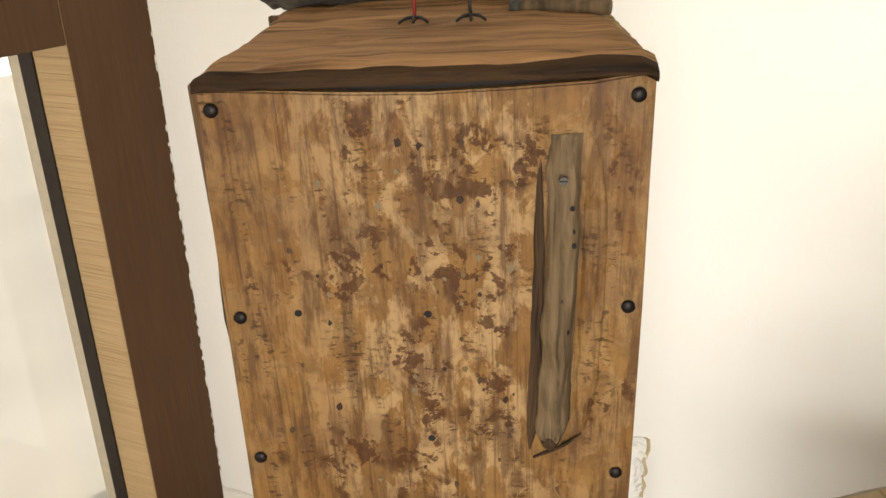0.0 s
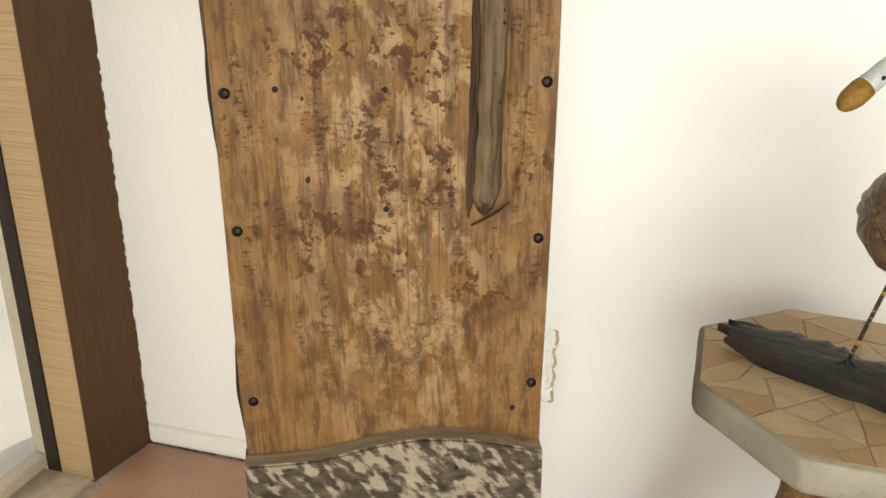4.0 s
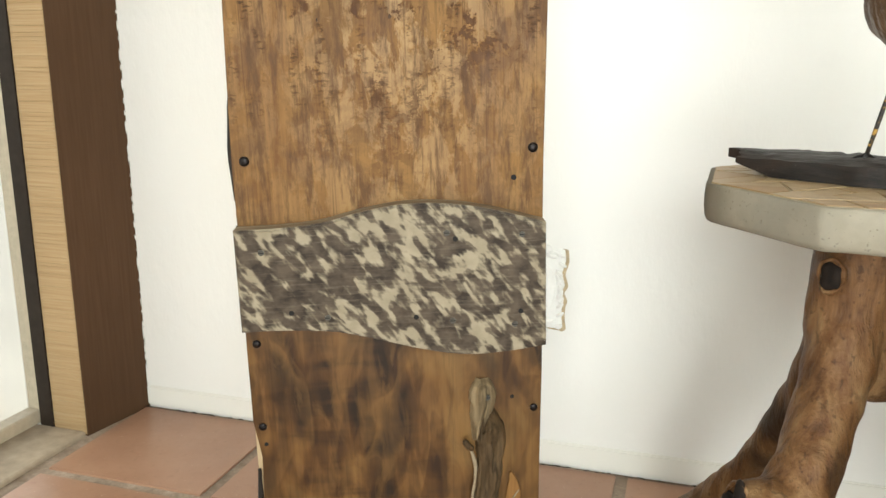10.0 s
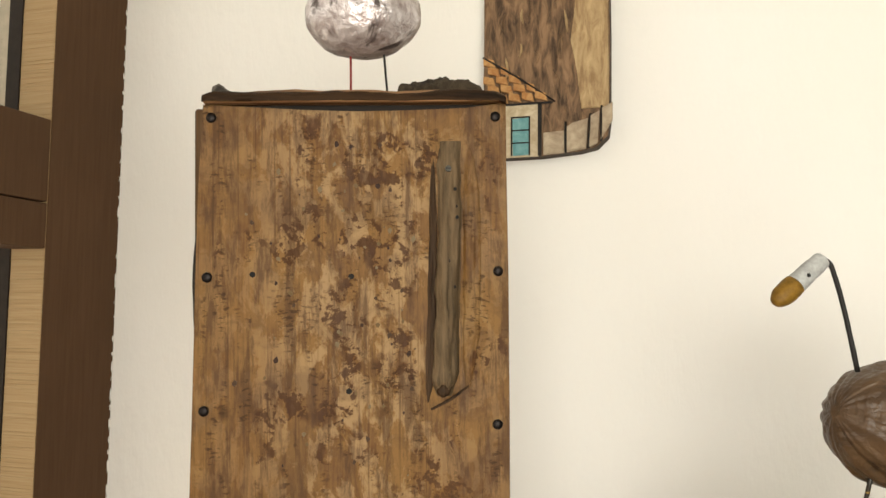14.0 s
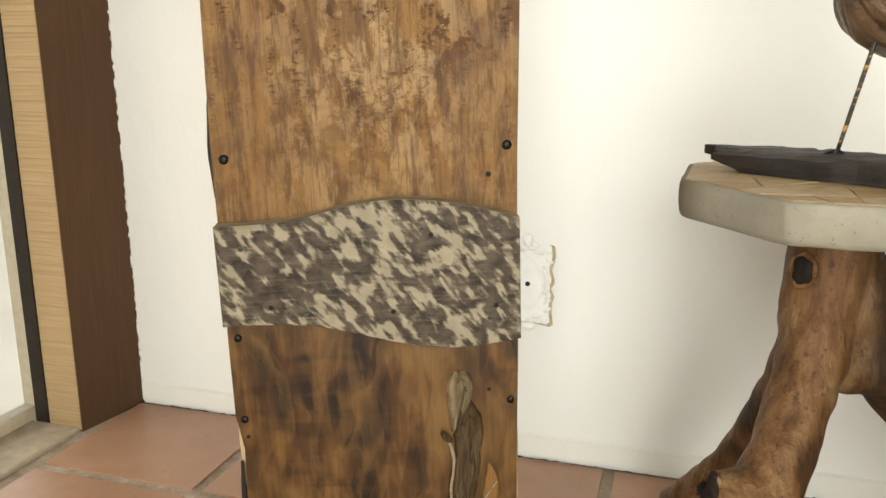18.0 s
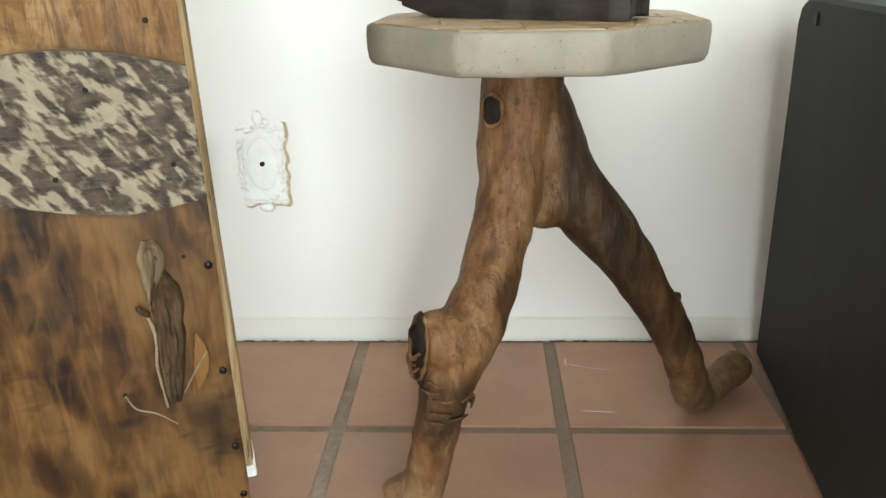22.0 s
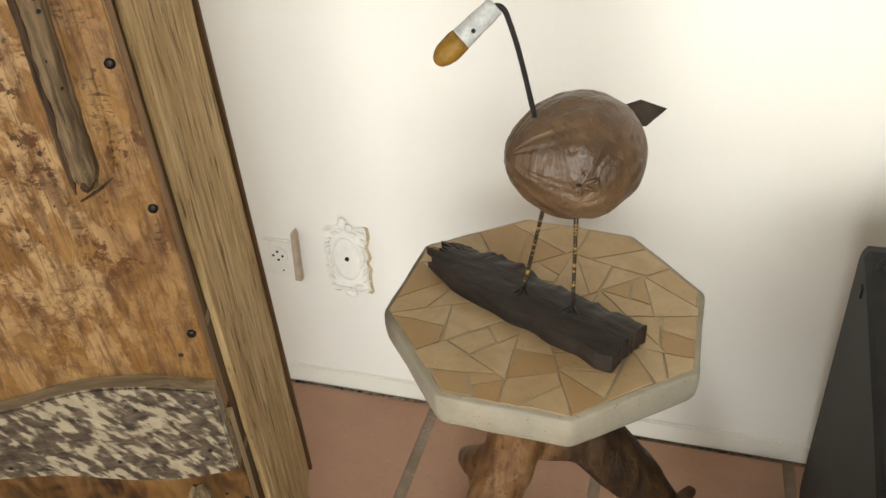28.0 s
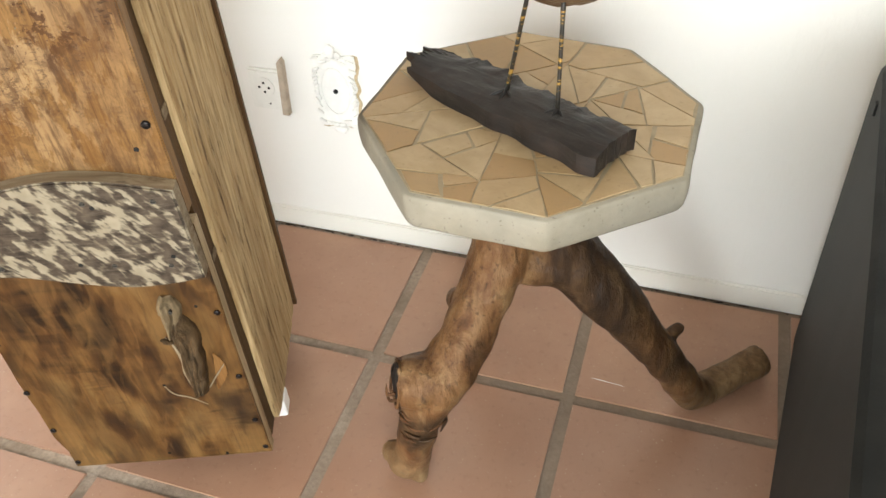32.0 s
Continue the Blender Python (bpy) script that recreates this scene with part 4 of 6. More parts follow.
    for a, b in (((0.139, 0.003), (0.139, 0.055)), ((0.1755, 0.009), (0.179, 0.066)), ((0.196, 0.02), (0.197, 0.078))):
        part("painted_line", tube([(a[0], D - 0.003, a[1], 0.002), ((a[0] + b[0]) / 2, D - 0.0035, (a[1] + b[1]) / 2, 0.0024), (b[0], D - 0.003, b[1], 0.002)], 6, 2), ART_LINE, th)
    # foliage lobes near the top of what is seen
    for x, z, r in ((0.02, 0.335, 0.022), (0.055, 0.332, 0.02), (0.088, 0.345, 0.021), (0.03, 0.375, 0.026), (0.075, 0.385, 0.026), (0.12, 0.375, 0.022), (0.05, 0.42, 0.03), (0.11, 0.425, 0.028)):
        part("foliage", ball((x, D, z), r, 2, None, 0, (1, 0.22, 0.9), 0.25, 60), ART_LEAF, th, smooth=True)


plaque()

# ---- the cabinet ----
CAB = Matrix((
    (0.93759, -0.34735, -0.01642, 0.3436),
    (0.34665, 0.93735, -0.03465, -0.3888),
    (0.02742, 0.02679, 0.99926, 0.9135),
    (0, 0, 0, 1)))
BASE = Matrix.Translation((0.128, 0.14, -0.85))
UP = BASE.inverted()


def bolt_mesh():
    bm = bmesh.new()
    made = bmesh.ops.create_uvsphere(bm, u_segments=14, v_segments=8, radius=0.0044)["verts"]
    for v in made:
        v.co.y *= 0.42
        if v.co.y > 0.001:
            v.co.y = 0.001
    tube([(0, 0.0, 0, 0.0048), (0, -0.0010, 0, 0.0046)], 14, 1, bm=bm)
    return mesh_of("bolt", bm, BOLT, smooth=True)


def screw_mesh():
    bm = tube([(0, 0.001, 0, 0.0030), (0, -0.0007, 0, 0.0028)], 12, 1)
    box((-0.0025, -0.0011, -0.0004), (0.0025, -0.0006, 0.0004), bm=bm, mat=1)
    return mesh_of("screw", bm, SCREW, DARKHOLE)


def nail_hole(parent, x, z, r=0.0026, y=-0.0004):
    part("nail_hole", tube([(x, y, z, r), (x, y + 0.002, z, r)], 8, 1), DARKHOLE, parent)


def strip(rows, y0, wob, seed):
    """A split length of wood with wandering edges, from (x, z, half width) rows."""
    line = smooth_line(rows, 8)
    a, b = [], []
    for x, z, w in line:
        n1 = noise.noise(Vector((z * 38, seed, 0))) + 0.5 * noise.noise(Vector((z * 190, seed, 3)))
        n2 = noise.noise(Vector((z * 38, seed, 9))) + 0.5 * noise.noise(Vector((z * 190, seed, 5)))
        a.append((x - w - wob * n1, z))
        b.append((x + w + wob * n2, z))
    return prism(a + b[::-1], y0, 0.001, 0.0028 if y0 < -0.006 else 0.0009)


def relief(rows, height, seed, lump=0.42, groove=0.42, nu=15, nv=12):
    """A gnarled length of wood standing off a door, from (x, z, half width) rows."""
    line = smooth_line(rows, nv)
    bm = bmesh.new()
    grid = []
    for k, (x, z, w) in enumerate(line):
        ends = min(1.0, 6 * min(k, len(line) - 1 - k) / len(line) + 0.25)
        row = []
        for i in range(nu + 1):
            u = -1 + 2 * i / nu
            edge = w * (1 + 0.22 * noise.noise(Vector((z * 45, seed, math.copysign(4, u)))) + 0.1 * noise.noise(Vector((z * 170, seed, math.copysign(7, u)))))
            body = max(0.0, 1 - abs(u) ** 2.6) ** 0.6
            wob = 1 + lump * noise.noise(Vector((u * 1.6 + seed, z * 38, seed))) + groove * noise.noise(Vector((u * 5.0, z * 22, seed + 9))) + 0.12 * noise.noise(Vector((u * 9, z * 130, seed)))
            row.append(bm.verts.new((x + u * edge, 0.001 - height * body * wob * ends, z)))
        grid.append(row)
    for a, b in zip(grid, grid[1:]):
        for i in range(nu):
            bm.faces.new((a[i], a[i + 1], b[i + 1], b[i]))
    bmesh.ops.recalc_face_normals(bm, faces=bm.faces)
    if sum(f.normal.y for f in bm.faces) > 0:
        bmesh.ops.reverse_faces(bm, faces=bm.faces)
    return bm


def left_edge(z):
    """Where the left edge of the doors runs at a height."""
    return -0.0105 + 0.042 * z if z > 0 else -0.0105 + 0.027 * max(z, -0.33)


def cabinet():
    th = thing("cabinet", CAB @ BASE, "tall rustic cabinet of salvaged timber leaning slightly", "cabinet")
    # carcass
    part("side", rough_plank((0.260, 0.046, -0.835), (0.280, 0.278, 0.162), 46, 110, 0, 0.0016, (90, 5), seed=3.0), SIDE_WOOD, th, "weathered grooved oak side plank", at=UP)
    part("side", prism([(-0.001, 0.155), (-0.009, 0.07), (-0.0135, 0.0), (-0.0215, -0.30), (-0.0235, -0.44), (-0.0235, -0.60), (-0.0200, -0.845), (-0.008, -0.845), (0.004, 0.155)], 0.020, 0.278, 0.001), PALE_EDGE, th, "pale raw edged side board", at=UP)
    part("frame_stile", box((0.255, 0.0185, -0.84), (0.270, 0.050, 0.160), 0.002), FRAME_WOOD, th, "brown frame stile", at=UP)
    part("frame_stile", box((-0.016, 0.0185, -0.84), (0.004, 0.050, 0.160), 0.002), FRAME_WOOD, th, at=UP)
    part("backing", box((-0.026, 0.2785, -0.84), (0.283, 0.287, 0.163), 0.001), FRAME_WOOD, th, at=UP)
    part("bottom", box((-0.013, 0.030, -0.862), (0.258, 0.277, -0.84), 0.002), FRAME_WOOD, th, at=UP)
    random.seed(8)
    for z0, z1 in ((0.065, -0.05), (-0.235, -0.335), (-0.36, -0.40), (-0.62, -0.72)):
        part("bark_strip", tube([(left_edge(z0) - 0.0015, 0.013, z0, 0.0015), (left_edge((z0 + z1) / 2) - 0.003, 0.013, (z0 + z1) / 2, 0.0032), (left_edge(z1) - 0.0015, 0.013, z1, 0.0015)], 7, 4, 0.0009, 90), BLACKBIT, th, at=UP)
    for z, ln in ((0.045, 0.010), (-0.305, 0.012), (-0.50, 0.010)):
        part("filler_patch", box((0.2702, 0.026, z), (0.2716, 0.044, z + ln), 0.0005), EDGE_CREAM, th, "smear of pale filler", at=UP)
    for x, y in ((0.01, 0.15), (0.225, 0.15), (0.01, 0.25), (0.225, 0.25)):
        drop = (CAB @ Vector((x, y, -0.862))).z / 0.997
        part("foot", box((x - 0.016, y - 0.016, -0.862 - drop), (x + 0.016, y + 0.016, -0.86), 0.003), FRAME_WOOD, th, at=UP)
    part("wedge", box((0.264, 0.075, -0.872), (0.2815, 0.105, -0.8352), 0.002), STUCCO, th, "white packing wedge", at=UP)
    bolt, screw = bolt_mesh(), screw_mesh()

    # upper door
    left = [(-0.0040, 0.160), (-0.0085, 0.08), (-0.0110, 0.0), (-0.0140, -0.12), (-0.0170, -0.22), (-0.0190, -0.30), (-0.0190, -0.405)]
    right = [(0.272, -0.405), (0.2725, -0.30), (0.2745, -0.2), (0.2755, -0.14), (0.277, 0.0), (0.277, 0.10), (0.2775, 0.161)]
    topl = [(0.24, 0.1560), (0.19, 0.1540), (0.14, 0.1530), (0.09, 0.1545), (0.04, 0.1575)]
    up = part("upper_door", prism(left + right + topl, 0.0, 0.0185, 0.0015, 0, 1), (FLAKING, HONEY_EDGE), th, "pine door with flaking old paint", at=UP)
    # black strip fills the gap below the cap to give its shade
    part("burnt_gap", prism([(0.001, 0.1603)] + [(x, z - 0.0002) for x, z in topl[::-1]] + [(0.274, 0.1603)], 0.0085, 0.0180), BLACKBIT, up, "black strip put in for the shade of the cap gap")
    for x, z in ((0.004, 0.147), (0.0, 0.0), (-0.003, -0.121), (-0.007, -0.296), (0.267, 0.147), (0.267, 0.002), (0.264, -0.139), (0.262, -0.291)):
        part("bolt", bolt, None, up, at=Matrix.Translation((x, -0.0012, z)))
    for x, z in ((0.041, 0.002), (0.131, -0.001), (0.244, -0.319), (0.128, -0.106)):
        nail_hole(up, x, z, 0.0028)
    part("handle", relief([(0.2235, 0.124, 0.0108), (0.2230, 0.06, 0.0112), (0.2205, 0.0, 0.0116), (0.2185, -0.05, 0.0118), (0.2165, -0.09, 0.0130), (0.2155, -0.112, 0.0075)], 0.0125, 3), GREY_DRIFT, up, "split grey driftwood handle", smooth=True)
    # thin dark brown strip along the handle's left side
    part("handle_edge", relief([(0.2080, 0.110, 0.0012), (0.2072, 0.07, 0.0034), (0.2070, 0.03, 0.0044), (0.2052, -0.01, 0.0040), (0.2048, -0.05, 0.0052), (0.2028, -0.09, 0.0046), (0.2000, -0.118, 0.0015)], 0.0032, 5, 0.6, 0.6), DARK_BROWN, up, "dark brown edge", smooth=True)
    part("handle_strip", relief([(0.2425, 0.118, 0.0045), (0.2435, 0.06, 0.0085), (0.2425, -0.01, 0.0090), (0.240, -0.07, 0.0072), (0.237, -0.108, 0.0025)], 0.0035, 8), FLAKING, up, "pale worn strip", smooth=True)
    part("handle_knot", tube([(0.211, -0.002, -0.108, 0.004), (0.215, -0.006, -0.106, 0.0058), (0.2205, -0.003, -0.099, 0.004)], 9, 4, 0.0015, 120), DARK_BROWN, up, "dark split knot", smooth=True)
    part("splinter", tube([(0.203, -0.001, -0.124, 0.0010), (0.222, -0.0025, -0.114, 0.0014), (0.238, -0.001, -0.103, 0.0008)], 7, 4), DARK_BROWN, up)
    part("screw", screw, None, up, at=Matrix.Translation((0.2215, -0.0112, 0.097)))
    for x, z, y in ((0.228, 0.062, -0.0109), (0.229, 0.052, -0.0109), (0.2205, 0.012, -0.0109), (0.2255, -0.012, -0.0109), (0.2275, 0.078, -0.0109)):
        nail_hole(up, x, z, 0.0017, y)
    # chips of paint that stand off the board
    random.seed(14)
    for i in range(90):
        x, z = random.gauss(0.14, 0.05), random.gauss(0.0, 0.11)
        if not (0.01 < x < 0.19 and -0.2 < z < 0.14):
            continue
        k = random.randint(5, 7)
        rr = random.uniform(0.0010, 0.0030)
        o = [(x + rr * random.uniform(0.5, 1.1) * math.cos(6.283 * a / k), z + rr * random.uniform(0.5, 1.5) * math.sin(6.283 * a / k)) for a in range(k)]
        part("paint_chip", prism(o, -0.0007, 0.001), CHIPS[i % 4], up)

    # lower door
    left = [(-0.0200, -0.42), (-0.0205, -0.50), (-0.0205, -0.56), (-0.0145, -0.60), (-0.0175, -0.68), (-0.0160, -0.72), (-0.0180, -0.78), (-0.0110, -0.815), (-0.0125, -0.852)]
    right = [(0.10, -0.8535), (0.2695, -0.851), (0.270, -0.76), (0.2705, -0.64), (0.2725, -0.52), (0.273, -0.42)]
    lo = part("lower_door", prism(left + right, 0.0, 0.0185, 0.0015, 0, 1), (SCORCHED, PALE_EDGE), th, "scorched and varnished pine door", at=UP)
    for x, z in ((-0.010, -0.476), (-0.011, -0.565), (-0.013, -0.678), (-0.011, -0.761), (-0.006, -0.839), (0.264, -0.557), (0.262, -0.677), (0.262, -0.772), (0.263, -0.836)):
        part("bolt", bolt, None, lo, at=Matrix.Translation((x, -0.0012, z)) @ Matrix.Scale(0.85, 4))
    part("handle", relief([(0.218, -0.556, 0.006), (0.2185, -0.572, 0.0145), (0.2195, -0.590, 0.0155), (0.218, -0.616, 0.015), (0.2145, -0.650, 0.0135), (0.212, -0.680, 0.011), (0.210, -0.703, 0.007)], 0.021, 4), GNARLED, lo, "gnarled flat driftwood handle", smooth=True)
    part("handle_wedge", relief([(0.212, -0.522, 0.007), (0.2115, -0.535, 0.0135), (0.2110, -0.553, 0.0125), (0.2075, -0.572, 0.0080), (0.2035, -0.590, 0.0035)], 0.016, 6), PALE_DRIFT, lo, "pale split wedge of the handle", smooth=True)
    part("handle_sliver", tube([(0.193, -0.004, -0.5898, 0.0012), (0.199, -0.006, -0.600, 0.0018), (0.203, -0.008, -0.616, 0.0019), (0.2025, -0.007, -0.634, 0.0017), (0.1995, -0.006, -0.654, 0.0018), (0.2005, -0.005, -0.682, 0.0014), (0.202, -0.002, -0.7076, 0.0014)], 8, 6, 0.0005, 120), EDGE_CREAM, lo, "pale split sliver", smooth=True)
    part("twig_nub", tube([(0.200, -0.006, -0.598, 0.0032), (0.195, -0.010, -0.592, 0.0034), (0.192, -0.013, -0.585, 0.0020)], 8, 4, 0.0014, 150), GNARLED, lo, smooth=True)
    part("wood_knot", ball((0.2165, -0.0145, -0.585), 0.008, 2, None, 0, (1.0, 0.35, 1.5), 0.4, 90), GNARLED, lo, smooth=True)
    part("screw", screw, None, lo, at=Matrix.Translation((0.2155, -0.0132, -0.5385)))
    part("crack", tube([(0.163, 0.0, -0.6865, 0.0009), (0.171, -0.0003, -0.7036, 0.001), (0.190, -0.0003, -0.7136, 0.001), (0.208, 0.0, -0.7307, 0.0008)], 6, 4), EDGE_CREAM, lo)
    part("gouge", strip([(0.2405, -0.629, 0.0015), (0.2435, -0.642, 0.0055), (0.2425, -0.660, 0.0085), (0.238, -0.680, 0.0075), (0.230, -0.700, 0.0015)], -0.0009, 0.0012, 9), GOUGE, lo, "bare orange gouge")
    part("splinter", tube([(0.220, -0.0012, -0.6945, 0.0008), (0.234, -0.0022, -0.6724, 0.0012), (0.249, -0.0012, -0.6512, 0.0007)], 6, 4), EDGE_CREAM, lo)
    for x, z in ((0.163, -0.685), (0.218, -0.647), (0.209, -0.662), (0.213, -0.692), (0.126, -0.835), (-0.009, -0.585), (0.242, -0.5445), (0.213, -0.825)):
        nail_hole(lo, x, z, 0.0022, -0.0004 if not 0.2 < x < 0.225 else -0.0158)

    # wavy band across the middle
    n = 26
    topz = smooth_line([(-0.0195, 0, -0.3575), (0.02, 0, -0.3565), (0.06, 0, -0.353), (0.10, 0, -0.3435), (0.14, 0, -0.3375), (0.18, 0, -0.3385), (0.22, 0, -0.345), (0.272, 0, -0.359)], 4)
    botz = smooth_line([(0.273, 0, -0.4825), (0.23, 0, -0.488), (0.19, 0, -0.4885), (0.15, 0, -0.481), (0.11, 0, -0.470), (0.07, 0, -0.4605), (0.02, 0, -0.457), (-0.0195, 0, -0.4575)], 4)
    bd = part("wavy_band", prism([(p.x, p.z) for p in topz] + [(p.x, p.z) for p in botz], -0.020, -0.0005, 0.002, 0, 1), (DABBED, EDGE_CREAM), th, "wavy cream board with dark brush dabs", at=UP)
    for x, z in ((0.005, -0.379), (0.178, -0.366), (0.249, -0.370), (0.063, -0.445), (0.182, -0.453), (0.242, -0.459)):
        part("screw", screw, None, bd, at=Matrix.Translation((x, -0.0203, z)))
    for x, z in ((0.186, -0.372), (0.248, -0.446), (0.029, -0.439), (0.147, -0.448)):
        nail_hole(bd, x, z, 0.0026, -0.0206)

    # cap plank
    random.seed(4)
    cap = bmesh.new()
    grid = []
    NX, NY = 60, 26
    prof = [(-0.010, 0.1615), (-0.0115, 0.1645), (-0.0095, 0.168), (-0.004, 0.1705)] + [(0.004 + 0.25 * k / (NY - 4), 0.172 + 0.009 * k / (NY - 4)) for k in range(NY - 3)]
    for i in range(NX + 1):
        u = i / NX
        row = []
        for y, z in prof:
            inset = 0.010 * max(0.0, min(1, y / 0.13))
            x0, x1 = -0.0025 + inset, 0.2765 - inset * 1.2
            x = x0 + (x1 - x0) * u
            q = Vector((x * 14, y * 60, 2.0))
            dz = 0.0034 * noise.noise(q) + 0.0020 * noise.noise(q * 2.6) + 0.001 * math.sin(3.2 * u)
            dy = 0.0045 * noise.noise(Vector((x * 25, 7, 0))) + 0.002 * noise.noise(Vector((x * 90, 3, z * 200)))
            ends = min(u, 1 - u)
            if ends < 0.03:
                dz -= 0.004 * (1 - ends / 0.03)
            row.append(cap.verts.new((x, y + dy, z + dz)))
        grid.append(row)
    for i in range(NX):
        for j in range(len(prof) - 1):
            cap.faces.new((grid[i][j], grid[i + 1][j], grid[i + 1][j + 1], grid[i][j + 1]))
    ext = bmesh.ops.extrude_edge_only(cap, edges=[e for e in cap.edges if e.is_boundary])
    for v in [g for g in ext["geom"] if isinstance(g, bmesh.types.BMVert)]:
        v.co.z = 0.1605
    bmesh.ops.contextual_create(cap, geom=[e for e in cap.edges if e.is_boundary])
    bmesh.ops.recalc_face_normals(cap, faces=cap.faces)
    # front faces take the darker edge tone, the rest the plank tone
    for f in cap.faces:
        f.material_index = 1 if f.calc_center_median().y < -0.003 else 0
    part("cap_plank", cap, (CAP_WOOD, CAP_EDGE), th, "worn brown driftwood top plank", at=UP, smooth=True)
    return th


CHIPS = (painted("dark red paint scrap", (0.0209, 0.0083, 0.0044), (0.0331, 0.0152, 0.0073), 120, 0.6, 0.4),
         painted("buff paint scrap", (0.1268, 0.0907, 0.0454), (0.1453, 0.1087, 0.0605), 120, 0.6, 0.4),
         painted("ochre paint scrap", (0.1000, 0.0605, 0.0224), (0.1209, 0.0785, 0.0331), 120, 0.6, 0.4),
         painted("brown paint scrap", (0.0424, 0.0209, 0.0103), (0.0605, 0.0331, 0.0152), 120, 0.6, 0.4))
DARK_BROWN = weathered("dark brown edge", (0.060, 0.034, 0.018), (0.010, 0.007, 0.005), 2, 0.6, 0.6)
cabinet()

# ---- driftwood pieces and the silver bird on top of the cabinet ----
def on_cap(x, y, z=0.0):
    return CAB @ Matrix.Translation((x, y, 0.1725 + z))


rows = [(-0.155, 0, 0.045, 0.003), (-0.148, -0.004, 0.042, 0.008), (-0.132, 0, 0.028, 0.011), (-0.112, 0.002, 0.021, 0.018), (-0.06, 0, 0.021, 0.020), (0.0, 0.004, 0.020, 0.019), (0.05, 0, 0.022, 0.021), (0.10, -0.003, 0.020, 0.019), (0.120, 0, 0.018, 0.010), (0.128, 0.002, 0.022, 0.004)]
solo("driftwood_log", tube(rows, 28, 16, 0.0045, 95, flat=0.9), LOG_BARK, on_cap(0.112, 0.222, 0.002) @ Matrix.Diagonal((1, 1.25, 1.2, 1)), "dark gnarled driftwood log lying on the cabinet", "driftwood", smooth=True)
rows = [(-0.045, 0, 0.020, 0.008), (-0.035, 0, 0.021, 0.017), (0.0, 0.004, 0.023, 0.019), (0.03, 0, 0.022, 0.016), (0.045, 0, 0.022, 0.006)]
solo("driftwood_chunk", tube(rows, 22, 12, 0.0055, 80), DARK_DRIFT, on_cap(0.226, 0.200, 0.002) @ Matrix.Rotation(radians(-8), 4, "Z") @ Matrix.Diagonal((1.15, 1.1, 1.5, 1)), "rough grey driftwood chunk on the cabinet", "driftwood", smooth=True)
bm = tube([(-0.038, 0, 0.006, 0.0050), (0, 0.001, 0.007, 0.0060), (0.038, 0, 0.006, 0.0055)], 12, 5, 0.001, 80)
tube([(-0.0385, 0, 0.006, 0.0058), (-0.0300, 0, 0.006, 0.0058)], 14, 2, 0.0002, 80, bm, 1)
tube([(-0.0392, 0, 0.006, 0.0026), (-0.0380, 0, 0.006, 0.0026)], 10, 1, 0.0, 80, bm, 2)
solo("driftwood_stick", bm, (GREY_DRIFT, SCREW, DARKHOLE), on_cap(0.232, 0.142, 0.001) @ Matrix.Rotation(radians(-20), 4, "Z"), "short round stick with a grey metal end ring", "stick", smooth=True)
solo("wood_slice", tube([(0, 0, 0, 0.0155), (0, 0, 0.004, 0.016), (0, 0, 0.009, 0.015)], 24, 2), PALE_EDGE, on_cap(0.226, 0.160, 0.010) @ Matrix.Rotation(radians(48), 4, "X"), "pale sawn wood slice leaning on the driftwood", "wood slice")


def silver_bird():
    bm = bmesh.new()
    made = bmesh.ops.create_uvsphere(bm, u_segments=48, v_segments=28, radius=1.0)["verts"]
    for v in made:
        q = v.co.copy()
        d = 1 + 0.05 * noise.noise(q * 2.2) + 0.022 * noise.noise(q * 8)
        v.co = Vector((q.x * 0.0615 * d, q.y * 0.052 * d, q.z * 0.0455 * d + 0.097))
    tube([(-0.014, -0.002, 0.0, 0.0013), (-0.0135, 0, 0.03, 0.0012), (-0.0135, 0, 0.06, 0.0013)], 8, 3, bm=bm, mat=1)
    tube([(0.026, -0.002, 0.0, 0.0013), (0.0235, 0, 0.03, 0.0012), (0.0215, 0, 0.06, 0.0013)], 8, 3, bm=bm, mat=2)
    for x in (-0.014, 0.026):
        for a in (-0.010, 0.0, 0.010):
            tube([(x, -0.002, 0.003, 0.0013), (x + a * 0.6, -0.008, 0.003, 0.0013), (x + a, -0.015, 0.001, 0.001)], 6, 2, bm=bm, mat=2)
    tube([(-0.002, -0.034, 0.120, 0.0023), (-0.003, -0.036, 0.16, 0.0023), (-0.003, -0.036, 0.215, 0.0022)], 9, 3, bm=bm, mat=1)
    ball((0.006, -0.022, 0.146), 0.0075, 2, bm, 3, (1, 1, 1.1), 0.2, 90)
    solo("silver_bird_figure", bm, (FOIL, RED_WIRE, BLACK_WIRE, BEAK), on_cap(0.140, 0.10, 0.008), "silver paper bird figure on thin wire legs", "figurine", smooth=True)


silver_bird()

# ---- the side table ----
TC = Vector((0.932, -0.104, 0.0))
RIM = [(TC.x + (x - TC.x) * 1.018, TC.y + (y - TC.y) * 1.018) for x, y in [(0.757, -0.153), (0.764, -0.012), (0.878, 0.075), (1.015, 0.061), (1.103, -0.044), (1.099, -0.180), (0.986, -0.276), (0.853, -0.271)]]
TTOP = 0.584


def area(poly):
    return 0.5 * abs(sum(a[0] * b[1] - b[0] * a[1] for a, b in zip(poly, poly[1:] + poly[:1])))


def centre(poly):
    return (sum(p[0] for p in poly) / len(poly), sum(p[1] for p in poly) / len(poly))


